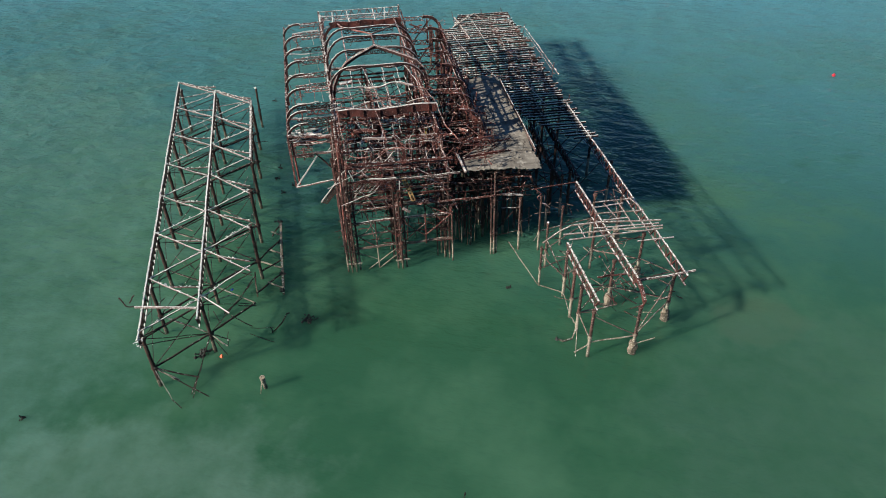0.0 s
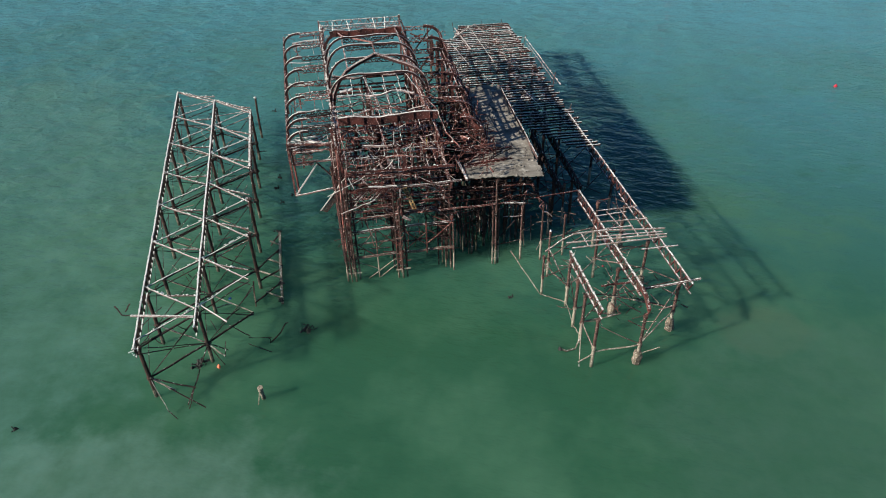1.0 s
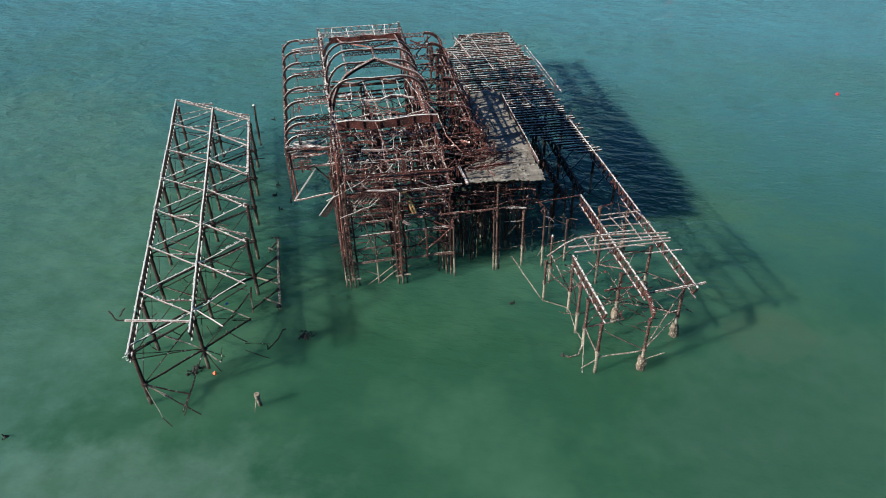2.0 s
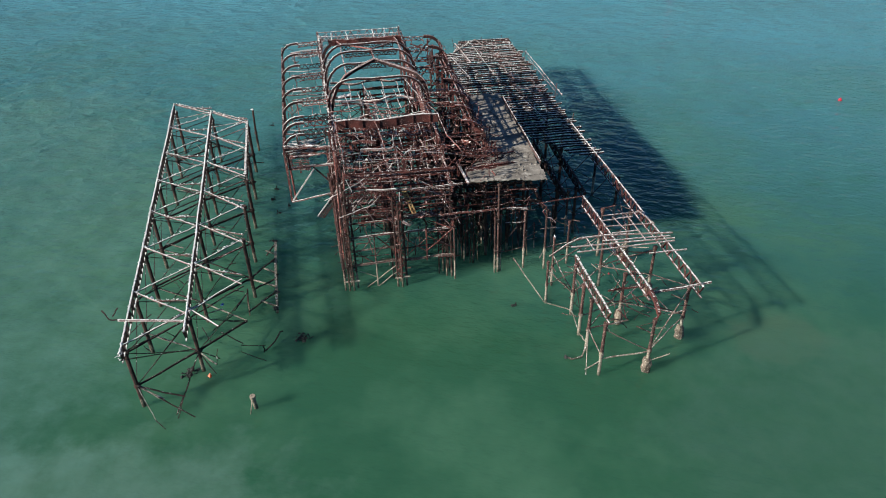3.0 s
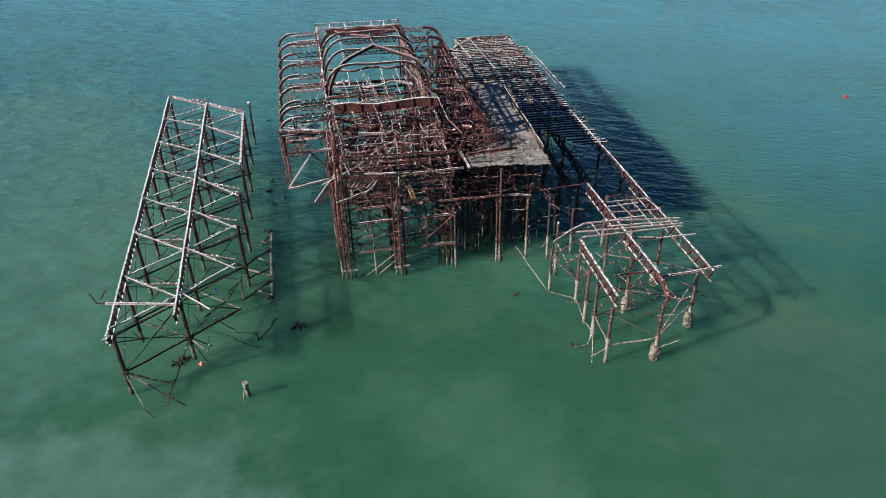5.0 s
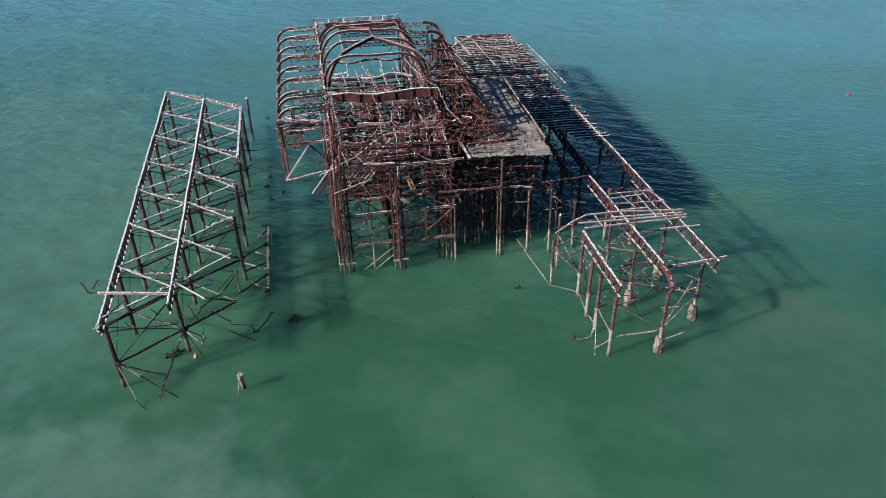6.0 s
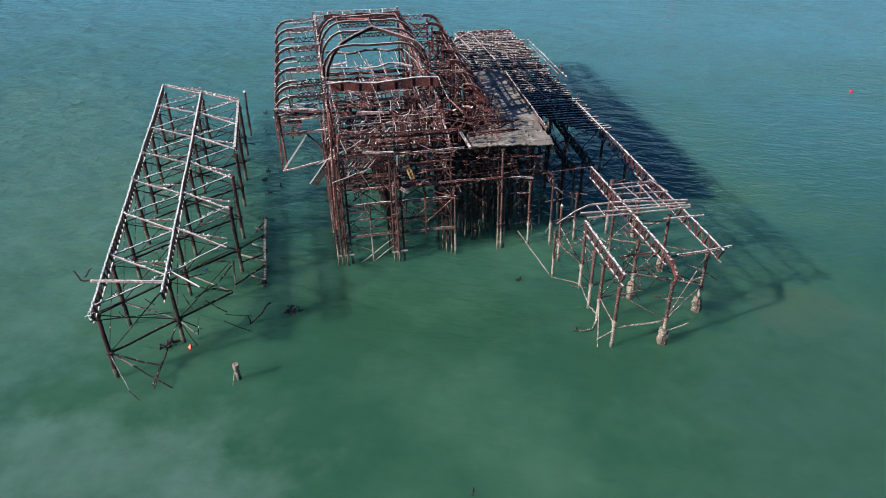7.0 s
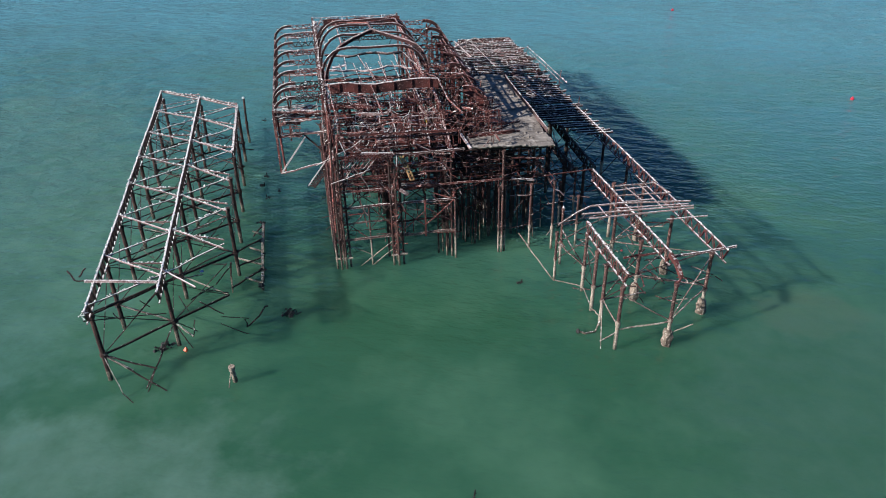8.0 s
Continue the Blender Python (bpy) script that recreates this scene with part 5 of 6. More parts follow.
    for k in range(9):
        tp.bar(a.lerp(b, k / 8), c.lerp(d, k / 8), 0.05, 0.03, (0, 1, 0))
        if k < 8:
            tp.bar(a.lerp(b, k / 8), c.lerp(d, (k + 1) / 8), 0.05, 0.03, (0, 1, 0))
            tp.bar(a.lerp(b, (k + 1) / 8), c.lerp(d, k / 8), 0.05, 0.03, (0, 1, 0))
    part("hanging_plate", tp, DARK, f, "torn lattice plate hanging from a column")
    # east aisle
    for i, y in enumerate(RIBS):
        pts = arch(UR1 - 1.9, UR1, y, 9.6, 11.0, 12.7, 0, 1.7)
        rib(f, pts, 0.30 if i < 2 else 0.16, 0.30, RIB, TANGLE)
        if i > 1:
            purlin(f, P(UN1, y, 12.8), pts[2], 0.4, 0.5)
            if y < 66:
                purlin(f, P(UN1, y - 1.4, 12.5), P(UR1 - 0.9, y - 1.4, 12.3), 0.35, 0.45)
                rod(f, P(UN1 + 0.3, y, 12.2), P(UR1 - 0.3, y - 2.6, 10.4), 0.09, RUST, "brace")
            part("column", Mesh().bar(P(UN1 + 2.6, y, 9.6), P(UN1 + 2.6, y, 12.4), 0.14), RUST, f)
    for i in range(20):
        y = rng.uniform(56.0, 76.0)
        a = P(rng.uniform(UN1 + 0.2, UR1 - 1.6), y, rng.uniform(10.8, 12.7))
        part("fallen_bar", Mesh().line(bend(a, a + Vector((rng.uniform(0.8, 2.2), rng.uniform(-0.9, 0.9), rng.uniform(-0.8, 0.3))), 4, 0.06), rng.uniform(0.04, 0.09), rng.uniform(0.04, 0.14)), rng.choice((RUST, TANGLE, DARK)), f)
    # laths over the shoulder of the aisle roof, added to throw striped shadows on the slab
    for du, z in ((-0.08, 11.7), (-0.25, 12.0), (-0.55, 12.3), (-0.95, 12.5), (-1.4, 12.62)):
        y = 54.6
        while y < 70:
            e = min(70.0, y + rng.uniform(2.5, 6.5))
            part("roof_lath", Mesh().line(bend(P(UR1 + du, y, z), P(UR1 + du + rng.uniform(-0.1, 0.1), e, z + rng.uniform(-0.1, 0.1)), 4, 0.05), 0.09, 0.05), rng.choice((RUST, TANGLE, DARK)), f)
            y = e + rng.choice((0.1, 0.1, 1.2))
    beam(f, P(UR1, 55.0, 11.0), P(UR1, 76.3, 11.0), 0.14, 0.12, RUST, "wall_girder", 8, 0.05)
    for y in RIBS:
        part("column", Mesh().bar(P(UR1, y, 5.8), P(UR1, y, 9.8), 0.2), RUST, f)
    for k, (du, z) in enumerate(((0.05, 11.3), (-0.35, 12.15))):
        pts = [P(UR1 + du, 55.4 + 2.6 * i, z + rng.uniform(-0.06, 0.06)) for i in range(9)]
        part("eave_plate", Mesh().line(pts, 0.06 if k == 0 else 0.16, 0.08 if k == 0 else 0.05), RUST, f)
    # stanchions and rails along the edge of the aisle
    for i in range(17):
        y = 53.4 + i * 0.8
        a = P(UR1 + 0.35 + rng.uniform(-0.15, 0.5), y, FLOOR)
        part("stanchion", Mesh().bar(a, a + Vector((rng.uniform(-0.15, 0.15), rng.uniform(-0.2, 0.2), rng.uniform(0.7, 1.7))), 0.06), rng.choice((RUST, TANGLE)), f)
    for z in (10.4,):
        part("rail", Mesh().line(bend(P(UR1 + 0.4, 53.2, z), P(UR1 + 0.4, 62.0, z), 9, 0.06), 0.05), RUST, f)
    for y in (54.0, 56.0, 58.5, 61.0, 63.0):
        part("rail", Mesh().line(bend(P(UR1 - 0.6, y, 10.6), P(UR1 + 1.1, y + rng.uniform(-0.8, 0.8), rng.uniform(9.6, 10.6)), 2, 0.04), 0.07), TANGLE, f)
    part("torn_sheet", Mesh().line([P(UR1 - 1.6, 56.6, 12.2), P(UR1 - 0.9, 56.4, 11.9), P(UR1 - 0.3, 56.2, 11.3), P(UR1 - 0.1, 56.2, 10.6)], 0.8, 0.06, (0, 1, 0)), RUST, f, "torn rusty roof sheet")
    for y in (57, 62, 66.5, 70.5, 75):
        rod(f, P(UN1 + 0.4, y, 9.8), P(UR1 - 0.6, y + 2.5, 12.2), 0.11, DARK, "brace")
    # lower wreckage that keeps to no order
    for count, lo, hi, mat, w in ((70, (UN0, 50.0, 6.3), (UN1 + 0.6, 61.0, 11.8), RUST, (0.025, 0.05)), (30, (UN0, 50.0, 6.3), (UN1 + 0.6, 61.0, 10.5), DARK, (0.04, 0.09)), (60, (UN0, 50.0, 6.3), (UN1 + 0.6, 61.0, 12.2), TANGLE, (0.03, 0.055)), (70, (UN1, 50.5, 9.7), (UR1 - 0.2, 56.5, 11.8), RUST, (0.03, 0.055)), (45, (UN1, 56.0, 9.7), (UR1 - 0.5, 62.5, 12.2), RUST, (0.03, 0.06)), (40, (UR1 - 0.8, 52.5, 9.7), (UR1 + 1.0, 60.0, 10.9), RUST, (0.03, 0.05)), (25, (UN1, 60.0, 9.7), (UR1, 76.0, 12.3), RUST, (0.03, 0.06)), (60, (UN0 + 0.3, 56.2, 9.8), (UN1, 61.5, 12.0), TANGLE, (0.03, 0.055)),
                                  (90, (UN0 - 0.7, 50.0, 4.5), (UN0 + 0.6, 58, 13.0), RUST, (0.03, 0.06)), (60, (UN0, 49.6, 5.6), (1.2, 51.5, 10.5), RUST, (0.03, 0.07)), (26, (UN0, 49.6, 2.4), (1.2, 51.5, 5.8), RUST, (0.03, 0.06)),
                                  # bars below hall and slab are dark iron, shade painted into them
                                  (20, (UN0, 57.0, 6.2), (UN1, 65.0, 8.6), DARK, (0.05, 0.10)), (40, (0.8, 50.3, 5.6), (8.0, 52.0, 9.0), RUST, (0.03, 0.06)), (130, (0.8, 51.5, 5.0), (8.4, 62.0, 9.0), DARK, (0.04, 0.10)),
                                  (45, (UL0 + 0.3, 54.4, 9.6), (UN0 - 2.5, 56.0, 11.6), TANGLE, (0.03, 0.06)), (25, (UN0, 52.5, 10.5), (UN1, 55.2, 12.0), PALE, (0.03, 0.05)), (20, (UN0, 50.0, 6.5), (UN1, 52.5, 9.5), TIMBER, (0.03, 0.05)), (25, (UL0 + 0.5, 58.0, 9.5), (UN0 - 2.8, 78.0, 12.6), TANGLE, (0.03, 0.05)), (80, (UN0 - 0.5, 52.0, 8.5), (UN0 + 0.5, 79.0, 13.0), PALE, (0.03, 0.06)), (26, (UN1 - 0.4, 58.0, 9.0), (UN1 + 0.5, 79.0, 12.8), TANGLE, (0.03, 0.06))):
        m = Mesh()
        for _ in range(count):
            a = P(*(rng.uniform(lo[k], hi[k]) for k in range(3)))
            pick = rng.random()
            d = Vector((1, 0, 0)) if pick < 0.42 else Vector((0, 1, 0)) if pick < 0.58 else Vector((0, 0, -1)) if pick < 0.84 else Vector((rng.gauss(0, 1), rng.gauss(0, 0.6), rng.gauss(0, 0.6))).normalized()
            d = (d + Vector((rng.gauss(0, 0.05), rng.gauss(0, 0.05), rng.gauss(0, 0.05)))) * rng.uniform(0.7, 3.6)
            e = a + d
            lift = 0.055 * (e.y - 50)
            e = Vector((min(max(e.x, lo[0] - lift - 0.3), hi[0] - lift + 0.3), min(max(e.y, lo[1] - 0.2), hi[1] + 0.3), min(max(e.z, lo[2] - 0.3), hi[2] + 0.3)))
            d = e - a
            if d.length < 0.25:
                continue
            m.line(bend(a, a + d, 2, 0.035), rng.uniform(*w), rng.uniform(*w))
        part("tangled_ironwork", m, mat, f, "tangle of bent rusted bars", "stuff")
    # torn plates and flakes caught in the wreckage
    m = Mesh()
    for _ in range(110):
        a = P(rng.uniform(UN0, UR1), rng.uniform(50.0, 61.0), rng.uniform(6.5, 12.0))
        d = Vector((rng.gauss(0, 0.4), rng.gauss(0, 0.3), rng.gauss(0, 0.3)))
        m.bar(a, a + d, rng.uniform(0.06, 0.2), 0.03, (rng.gauss(0, 1), rng.gauss(0, 1), 1))
    part("plate_litter", m, TANGLE, f, "pale flakes of torn plate", "stuff")
    # upright torn plates and plates that still stand in the wreckage
    for i in range(14):
        a = P(rng.uniform(UN0 + 0.4, UN1), rng.uniform(51.0, 60.0), rng.uniform(6.2, 9.0))
        top = a + Vector((rng.uniform(-0.25, 0.25), rng.uniform(-0.2, 0.2), rng.uniform(1.2, 3.0)))
        part("standing_plate", Mesh().line(bend(a, top, 3, 0.05), rng.uniform(0.15, 0.42), 0.05, (0, 1, 0)), rng.choice((RUST, RUST, TANGLE)), f)
    # perforated box section on end, and a yellow pipe
    bs = Mesh()
    top, low = Vector((-3.1, 50.6, 9.29)), Vector((-2.35, 49.3, 7.69))
    for k in (-0.13, 0.13):
        bs.bar(top + Vector((k, 0, 0)), low + Vector((k, 0, 0)), 0.06, 0.2)
    for i in range(9):
        c = top.lerp(low, i / 8)
        bs.bar(c + Vector((-0.12, -0.05, 0.05)), c + Vector((0.12, -0.05, 0.05)), 0.12, 0.05)
    solo("box_section", bs, BOX, "ochre perforated iron box section leaning in the wreckage", "iron section")
    solo("yellow_pipe", Mesh().pipe([P(0.0, 57.1, 9.0), P(0.0, 57.1, 9.75), P(0.0, 57.1, 9.77), P(0.0, 57.12, 9.95)], [0.06, 0.06, 0.085, 0.085]), YELLOW, "short yellow-painted upright pipe end amid wreckage", "pipe")


hall()

# ---------------------------------------------------------------- concrete floor slab
def slab():
    f = thing("floor_slab", P(6.5, 55, FLOOR), "broken grey concrete upper floor slab on rusted columns", "slab")
    front = [(2.2, 50.5), (3.0, 50.2), (4.1, 50.35), (5.2, 50.1), (6.3, 50.2), (7.4, 49.9), (8.8, 49.8)]
    east = [(8.95, 51.2), (8.75, 52.6), (8.9, 54.5), (9.0, 58.0), (8.95, 62.0), (9.0, 67.0)]
    back = [(7.6, 67.4), (6.2, 66.9), (4.9, 67.2)]
    west = [(4.8, 62.0), (4.8, 56.5), (4.4, 54.6), (3.3, 53.2), (2.4, 52.6)]
    rough = front + east + back + west
    ring = []
    for k, a in enumerate(rough):
        c = rough[(k + 1) % len(rough)]
        n = max(1, int(math.hypot(c[0] - a[0], c[1] - a[1]) / 0.2)) if k < 12 else 3
        for s in range(n):
            j = 0.09 if k < 8 else 0.04
            ring.append((a[0] + (c[0] - a[0]) * s / n + rng.uniform(-j, j), a[1] + (c[1] - a[1]) * s / n + rng.uniform(-j, j)))
    m = Mesh()
    n = len(ring)
    for z, back in ((FLOOR + 0.06, 0.0), (FLOOR - 0.10, 0.09)):
        for u, y in ring:
            m.v.append(P(u + (6.0 - u) * back * 0.3 + rng.uniform(-0.04, 0.04), y + back * (2 if y < 54 else 0) + rng.uniform(-0.04, 0.04), z + rng.uniform(-0.02, 0.02) * (back > 0)))
    m.f += [tuple(range(n)), tuple(reversed(range(n, 2 * n)))]
    m.f += [(i, n + i, n + (i + 1) % n, (i + 1) % n) for i in range(n)]
    part("slab", m, CONCRETE, f)
    # pale edge beam along the broken front
    part("edge_beam", Mesh().line([P(2.1, 52.9, FLOOR + 0.15), P(2.3, 50.2, FLOOR + 0.05)], 0.16, 0.16), PALE, f)
    part("edge_beam", Mesh().line([P(2.3, 51.2, FLOOR - 0.4), P(5.0, 51.0, FLOOR - 0.4), P(8.6, 50.8, FLOOR - 0.36)], 0.14, 0.2), DARK, f)
    for y in (51.5, 54.0, 56.5, 59.0, 61.5, 64.0, 66.5):
        beam(f, P(2.8 if y < 54 else 4.8, y, FLOOR - 0.45), P(8.8, y, FLOOR - 0.45), 0.16, 0.24, RUST, "joist")
    # low rusty parapet along the open side
    p = Mesh()
    p.line([P(8.95, 52.3 + i * 1.23, FLOOR + 0.26 + rng.uniform(-0.06, 0.08)) for i in range(12)], 0.08, 0.34)
    part("parapet", p, LIMED, f, "low rust-stained parapet board")
    c = Mesh()
    for i in range(46):
        u, y = rng.uniform(2.6, 8.7), rng.uniform(50.2, 52.6) if i < 30 else rng.uniform(52, 66)
        if y > 54 and u < 5.2:
            u += 3
        c.lump(P(u, y, FLOOR + 0.08), rng.uniform(0.06, 0.22), 0.5)
    solo("rubble", c, CONCRETE, "crumbs of broken concrete strewn over the slab", "rubble", kind="stuff")
    for i in range(7):
        a = P(rng.uniform(2.8, 5.6), rng.uniform(51.8, 55), FLOOR + 0.11)
        solo("fallen_bar", Mesh().line(bend(a, a + Vector((rng.uniform(0.8, 2.4), rng.uniform(-0.6, 0.6), rng.uniform(0, 0.12))), 3, 0.04), rng.uniform(0.06, 0.12)), rng.choice((DARK, RUST)), "bent rusty bar fallen on the concrete slab", "iron bar", "fallen bars on the slab")
    pier_post(f, 4.9, 50.3, FLOOR - 0.3, 0.09, PILE_PALE, collars=(6.2,), foot=2.4)
    pier_post(f, 4.62, 50.3, 6.0, 0.07, PILE_PALE, collars=(2.5,))
    pier_post(f, 5.15, 50.4, 6.0, 0.07, PILE_PALE, collars=(2.5,))
    for h in (0.6, 1.4, 2.4):
        part("rung", Mesh().bar((4.55, 50.25, h), (5.2, 50.35, h + 0.05), 0.12), BRACE_PALE, f)
    # posts under the slab use the dark pile colour to paint in its shade
    for x in (2.6, 4.6, 6.4, 8.3):
        for y in (53.2, 55.6, 58.0, 60.6, 63.4, 66.2):
            pier_post(f, P(x, y, 0).x + rng.uniform(-0.3, 0.3), y + rng.uniform(-0.4, 0.4), FLOOR - 0.45 if x > 4 else rng.uniform(5, 8), 0.12, PILE_DARK, collars=(2.0, 5.7))
    for a, b in (((4.9, 50.3, 6.0), (7.4, 50.9, 6.1)), ((4.9, 50.4, 6.5), (7.5, 51.2, 6.3)), ((4.9, 50.3, 2.1), (7.4, 50.7, 2.25)), ((5.0, 50.4, 2.6), (7.3, 50.8, 5.2)),
                 ((7.4, 50.9, 6.0), (8.4, 53.5, 6.0)), ((8.6, 53.5, 6.0), (8.6, 66.5, 6.0)), ((4.9, 50.3, 8.3), (7.0, 51.5, 8.0)), ((4.9, 50.5, 6.0), (5.0, 66.5, 6.0))):
        rod(f, a, b, 0.055, rng.choice((RUST, DARK)), "strut", 4, 0.04)
    beam(f, (5.6, 50.5, 6.62), (7.5, 50.5, 6.35), 0.12, 0.10, LIMED, "strut", 4, 0.04)
    rod(f, (5.55, 50.5, 5.08), (7.25, 50.5, 5.02), 0.06, LIMED, "strut", 3, 0.03)
    part("hanging_post", Mesh().line([(8.35, 51.5, 4.2), (8.4, 51.5, 2.8), (8.44, 51.5, 1.4)], 0.08), PILE_PALE, f)
    # assumed lower-deck grillage, added in dark iron to deepen the shade under the slab
    y = 52.6
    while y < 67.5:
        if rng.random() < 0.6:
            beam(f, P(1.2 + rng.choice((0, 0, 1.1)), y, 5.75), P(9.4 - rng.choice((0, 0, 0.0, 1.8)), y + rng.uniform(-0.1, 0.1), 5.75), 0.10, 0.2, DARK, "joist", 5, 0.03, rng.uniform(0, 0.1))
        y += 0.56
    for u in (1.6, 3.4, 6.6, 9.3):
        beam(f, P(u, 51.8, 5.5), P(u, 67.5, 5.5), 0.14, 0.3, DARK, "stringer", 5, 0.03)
    # broken thin posts and rods below it, their tops limed
    tips = []
    for i in range(56):
        u, y = rng.uniform(1.3, 8.6), 51.8 + 6.5 * rng.random() ** 1.3
        h0 = rng.uniform(1.2, 5.4)
        a = P(u, y, -0.8)
        b = a + Vector((rng.uniform(-0.2, 0.2), rng.uniform(-0.2, 0.2), h0 + 0.8))
        part("broken_post", Mesh().line(bend(a, b, 3, 0.03), rng.uniform(0.05, 0.11)), rng.choice((PILE_DARK, PILE_DARK, PILE_DARK, PILE_PALE)), f)
        tips.append((b - Vector((0, 0, 0.5)), b))
        if i % 2:
            c = b + Vector((rng.uniform(-1.6, 1.6), rng.uniform(-0.8, 0.8), rng.uniform(-1.5, 0.9)))
            rod(f, b, c, rng.uniform(0.03, 0.05), rng.choice((DARK, DARK, TANGLE)), "broken_rod")
    crust(f, tips, 4.0, (0.025, 0.06), 0.02, 0.06)
    # buckled beam lying across the slab, with its rods
    beam(f, (2.45, 52.2, FLOOR + 0.24), (6.15, 52.75, FLOOR + 0.24), 0.16, 0.2, RUST, "fallen_beam", 6, 0.04)
    rod(f, (4.6, 52.6, FLOOR + 0.4), (6.9, 54.0, FLOOR + 0.5), 0.08, DARK, "fallen_bar", 4, 0.05)
    rod(f, (2.3, 52.2, FLOOR + 0.35), (5.0, 52.9, FLOOR + 0.5), 0.06, RUST, "fallen_bar", 4, 0.07)


slab()

# ---------------------------------------------------------------- things in the water
def mooring_stub():
    f = thing("pile_stump", (-15.5, 36.6, 0), "broken barnacled pile stump standing alone in the sea", "pile stump")
    part("shaft", Mesh().pipe([(-15.55, 36.95, -1.5), (-15.56, 36.9, 0), (-15.6, 36.78, 1.05), (-15.6, 36.77, 1.08), (-15.6, 36.75, 1.4), (-15.6, 36.75, 1.4), (-15.6, 36.76, 1.15)], [0.19, 0.17, 0.15, 0.21, 0.21, 0.13, 0.12], 10), PILE_MID, f)
    # black disc inside the top paints the shade of the hollow
    part("hollow", Mesh().pipe([(-15.6, 36.76, 1.16), (-15.6, 36.76, 1.2)], [0.12, 0.12], 10), WEED_AND_SHADE, f, "black disc painting the shade in the hollow pile")
    part("brace", Mesh().bar((-15.65, 36.75, 1.2), (-16.0, 36.15, -0.4), 0.05), BRACE_PALE, f)


mooring_stub()


def lone_pole():
    m = Mesh().pipe([(-18.2, 77.4, -1.5), (-18.2, 77.4, 2.2), (-18.2, 77.4, 2.25), (-18.2, 77.4, 2.5), (-18.1, 77.4, 5.1)], [0.14, 0.13, 0.19, 0.12, 0.11])
    f = solo("lone_pile", m, PILE_DARK, "slim dark pile standing alone in the water", "pile")
    part("cap", Mesh().lump((-18.1, 77.4, 5.15), 0.22), LIME, f, "white crust of bird lime")


lone_pole()


def sunk_girder():
    f = thing("sunken_girder", (-14.8, 52, 0), "dark fallen girder lying awash with broken cross bars", "girder")
    part("main_bar", Mesh().line([(-15.2, 57.6, 0.35), (-14.95, 53.0, 0.3), (-14.55, 47.5, 0.1)], 0.2, 0.24), BRACE_PALE, f)
    at = lambda y: Vector((-14.55 - 0.075 * (y - 48.0), y, 0.3))
    for y, d in ((55.8, 0.9), (52.9, 1.1), (50.8, 2.4), (48.1, 1.4)):
        part("cross_bar", Mesh().line(bend(at(y), at(y) + Vector((-d, d * 0.55, 0.15)), 3, 0.04), 0.09, 0.12), BRACE_PALE, f)
    for (x, y, z), e in (((-16.6, 50.0, 2.1), 55.2), ((-16.55, 49.9, 0.9), 52.1), ((-16.9, 47.6, 0.4), 50.1), ((-16.0, 56.0, 0.1), 57.6)):
        part("cross_bar", Mesh().line(bend((x, y, z), at(e), 4, 0.05), 0.10), DARK, f)
    for y, s in ((54.6, 0.22), (52.2, 0.2), (50.1, 0.24), (47.7, 0.3), (58.0, 0.26)):
        m = Mesh()
        for _ in range(5):
            m.lump(at(y) + Vector((rng.gauss(0, 0.14), rng.gauss(0, 0.14), rng.uniform(-0.1, 0.12))), s * rng.uniform(0.5, 0.9))
        part("weed_clump", m, WEED_AND_SHADE, f, kind="stuff")


sunk_girder()


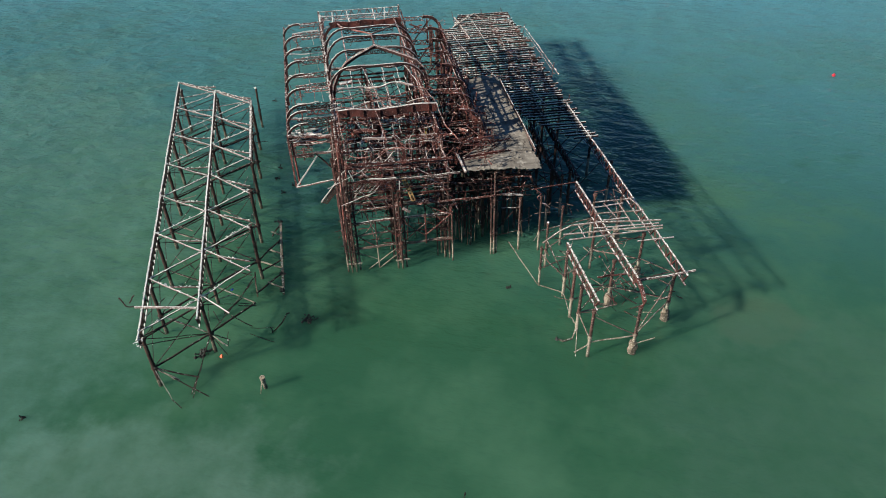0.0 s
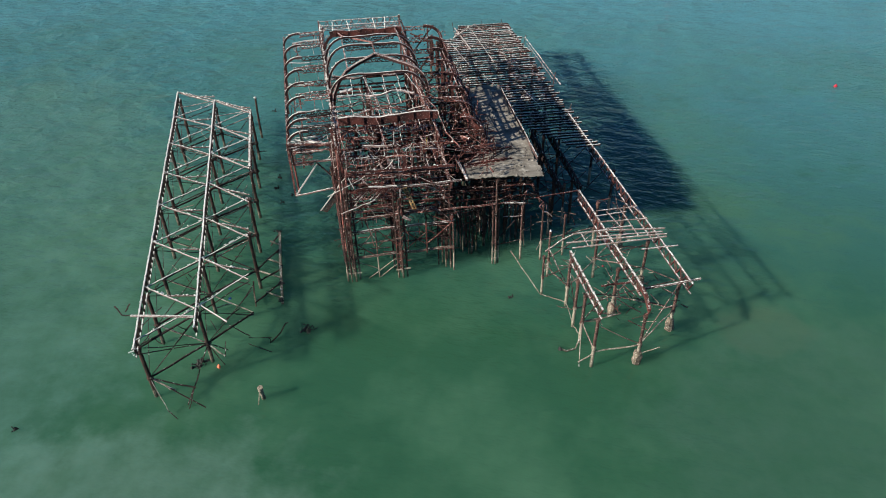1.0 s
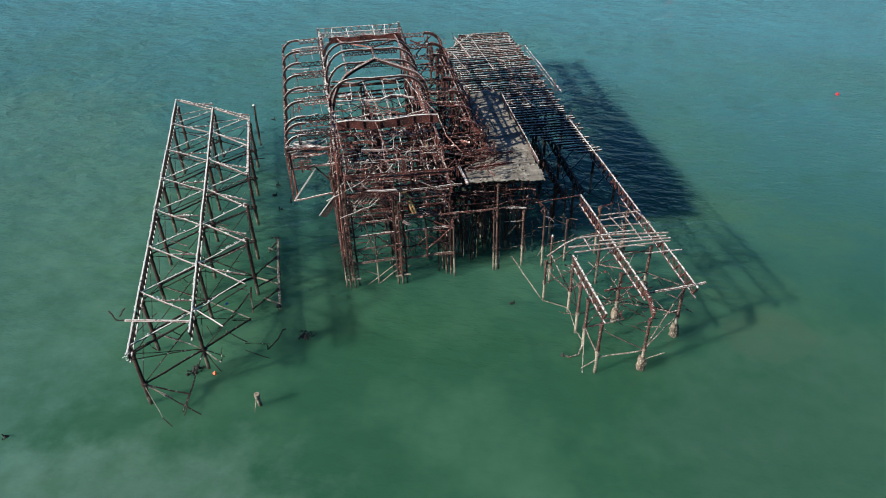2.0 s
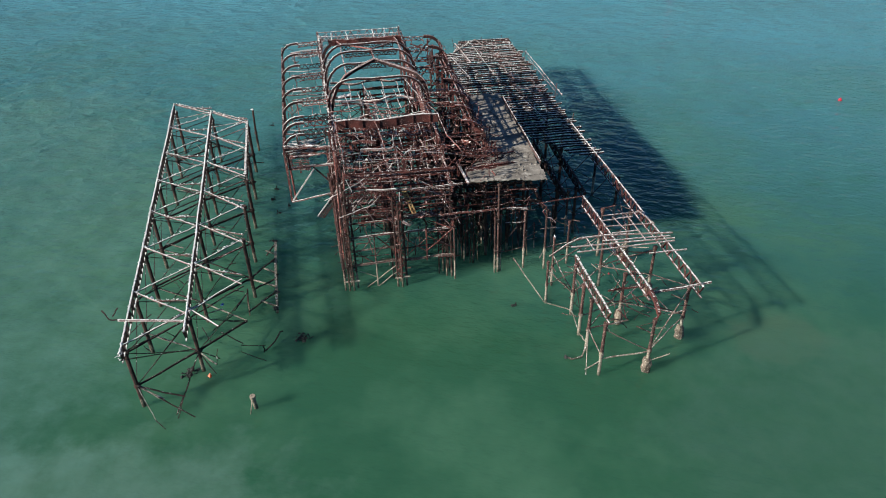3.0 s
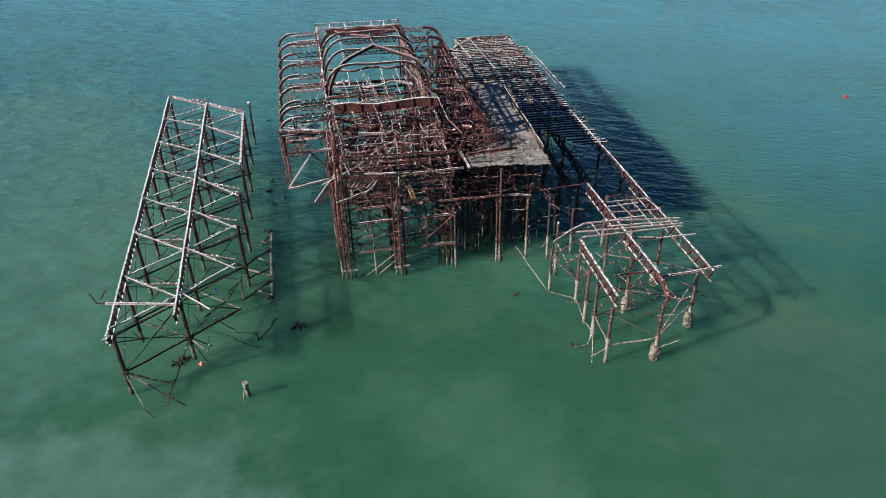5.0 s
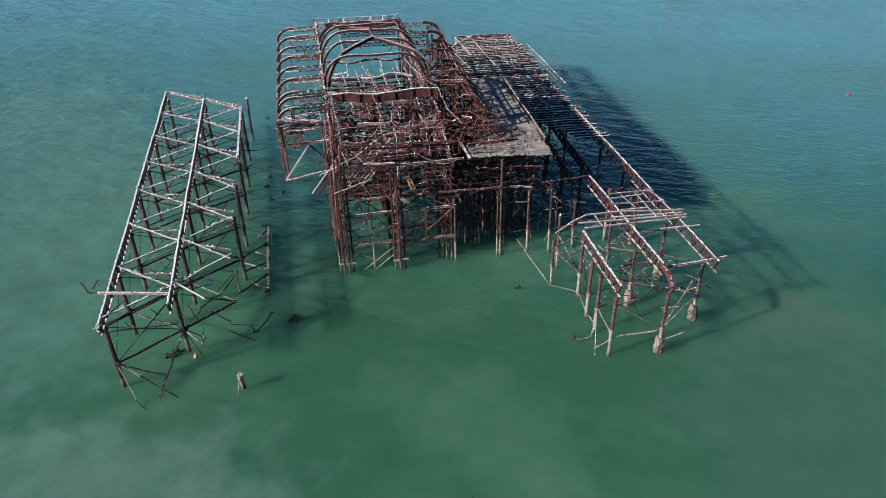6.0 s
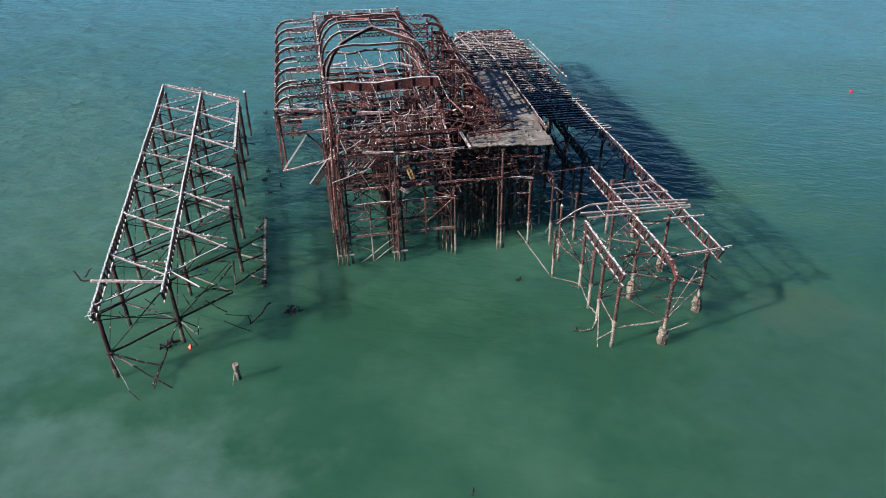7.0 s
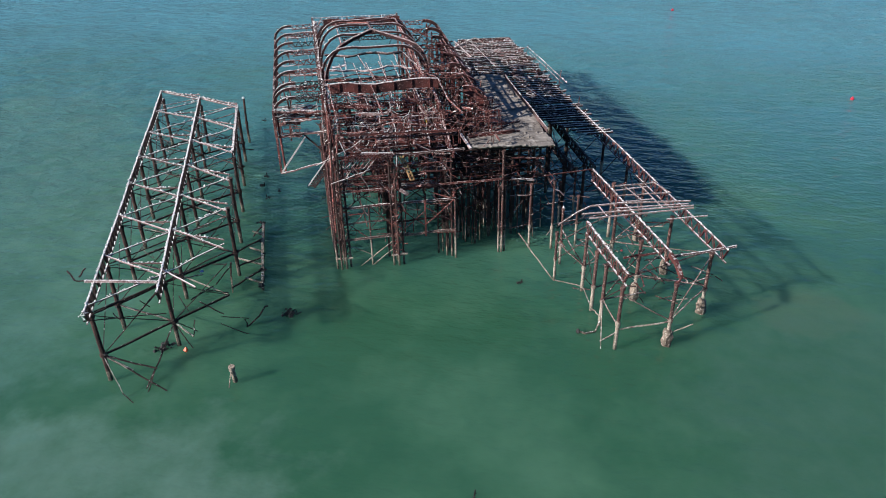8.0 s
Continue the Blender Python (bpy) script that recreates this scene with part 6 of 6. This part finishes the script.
def wreckage():
    for (x, y), r in (((5.4, 45.3), 0.3), ((-15.7, 68.2), 0.3), ((-15.75, 66.0), 0.35), ((-14.2, 64.5), 0.4), ((-15.3, 63.3), 0.3), ((-17.0, 83.5), 0.25), ((-1.5, 25.3), 0.22), ((-33.8, 36.4), 0.3)):
        m = Mesh()
        for _ in range(5):
            m.lump((x + rng.gauss(0, r * 0.4), y + rng.gauss(0, r * 0.4), rng.uniform(-0.1, 0.2)), r * rng.uniform(0.3, 0.6))
        m.bar((x, y, -0.2), (x + rng.uniform(-0.2, 0.2), y, 0.45), 0.07)
        solo("weedy_stump", m, WEED_AND_SHADE, "dark weedy pile stump just breaking the surface", "stump", "stumps awash")
    f = thing("snag", (-15.2, 43.0, 0), "forked black iron snag rising from the water", "snag")
    part("arm", Mesh().line([(-15.4, 42.8, -0.3), (-15.3, 42.9, 0.3), (-15.4, 42.85, 0.7)], 0.08), DARK, f)
    part("arm", Mesh().line([(-15.3, 42.9, 0.0), (-14.5, 43.6, 0.35), (-14.1, 44.4, 0.6), (-13.9, 44.5, 0.55)], 0.08), DARK, f)
    for cx, cy, label in ((-12.3, 43.8, "black weed-covered lump of wreckage awash"), (-20.9, 41.2, "black weedy wreckage at a pile foot")):
        m = Mesh()
        for _ in range(22):
            m.lump((cx + rng.gauss(0, 0.3), cy + rng.gauss(0, 0.25), rng.uniform(-0.1, 0.45)), rng.uniform(0.1, 0.22))
        for _ in range(5):
            a = Vector((cx + rng.gauss(0, 0.35), cy + rng.gauss(0, 0.3), -0.1))
            m.line(bend(a, a + Vector((rng.gauss(0, 0.35), rng.gauss(0, 0.25), rng.uniform(0.2, 0.6))), 2, 0.05), 0.06)
        solo("wreck_lump", m, WEED_AND_SHADE, label, "wreckage")


wreckage()


def buoy(x, y, r, pole):
    f = thing("buoy", (x, y, 0), "red plastic mooring buoy floating on the sea", "buoy", "red buoys")
    pts = [(x, y, r * (0.85 * math.sin(a) + 0.35)) for a in (-1.5, -0.9, -0.3, 0.3, 0.9, 1.4)]
    part("float", Mesh().pipe(pts, [r * max(0.15, math.cos(a)) for a in (-1.5, -0.9, -0.3, 0.3, 0.9, 1.4)], 12), RED, f)
    part("eye", Mesh().bar((x, y, r * 1.1), (x, y, r * 1.1 + pole), 0.1), RED, f)


buoy(53.7, 78.4, 0.24, 0.1)
buoy(48.8, 123.1, 0.24, 0.1)
solo("marker_float", Mesh().lump((-19.3, 40.6, 0.15), 0.16, 1.6), ORANGE, "small orange float caught by a pile", "float")
solo("snagged_float", Mesh().lump((14.1, 47.0, 1.2), 0.17), FADED, "small faded red float snagged on a strut", "float")
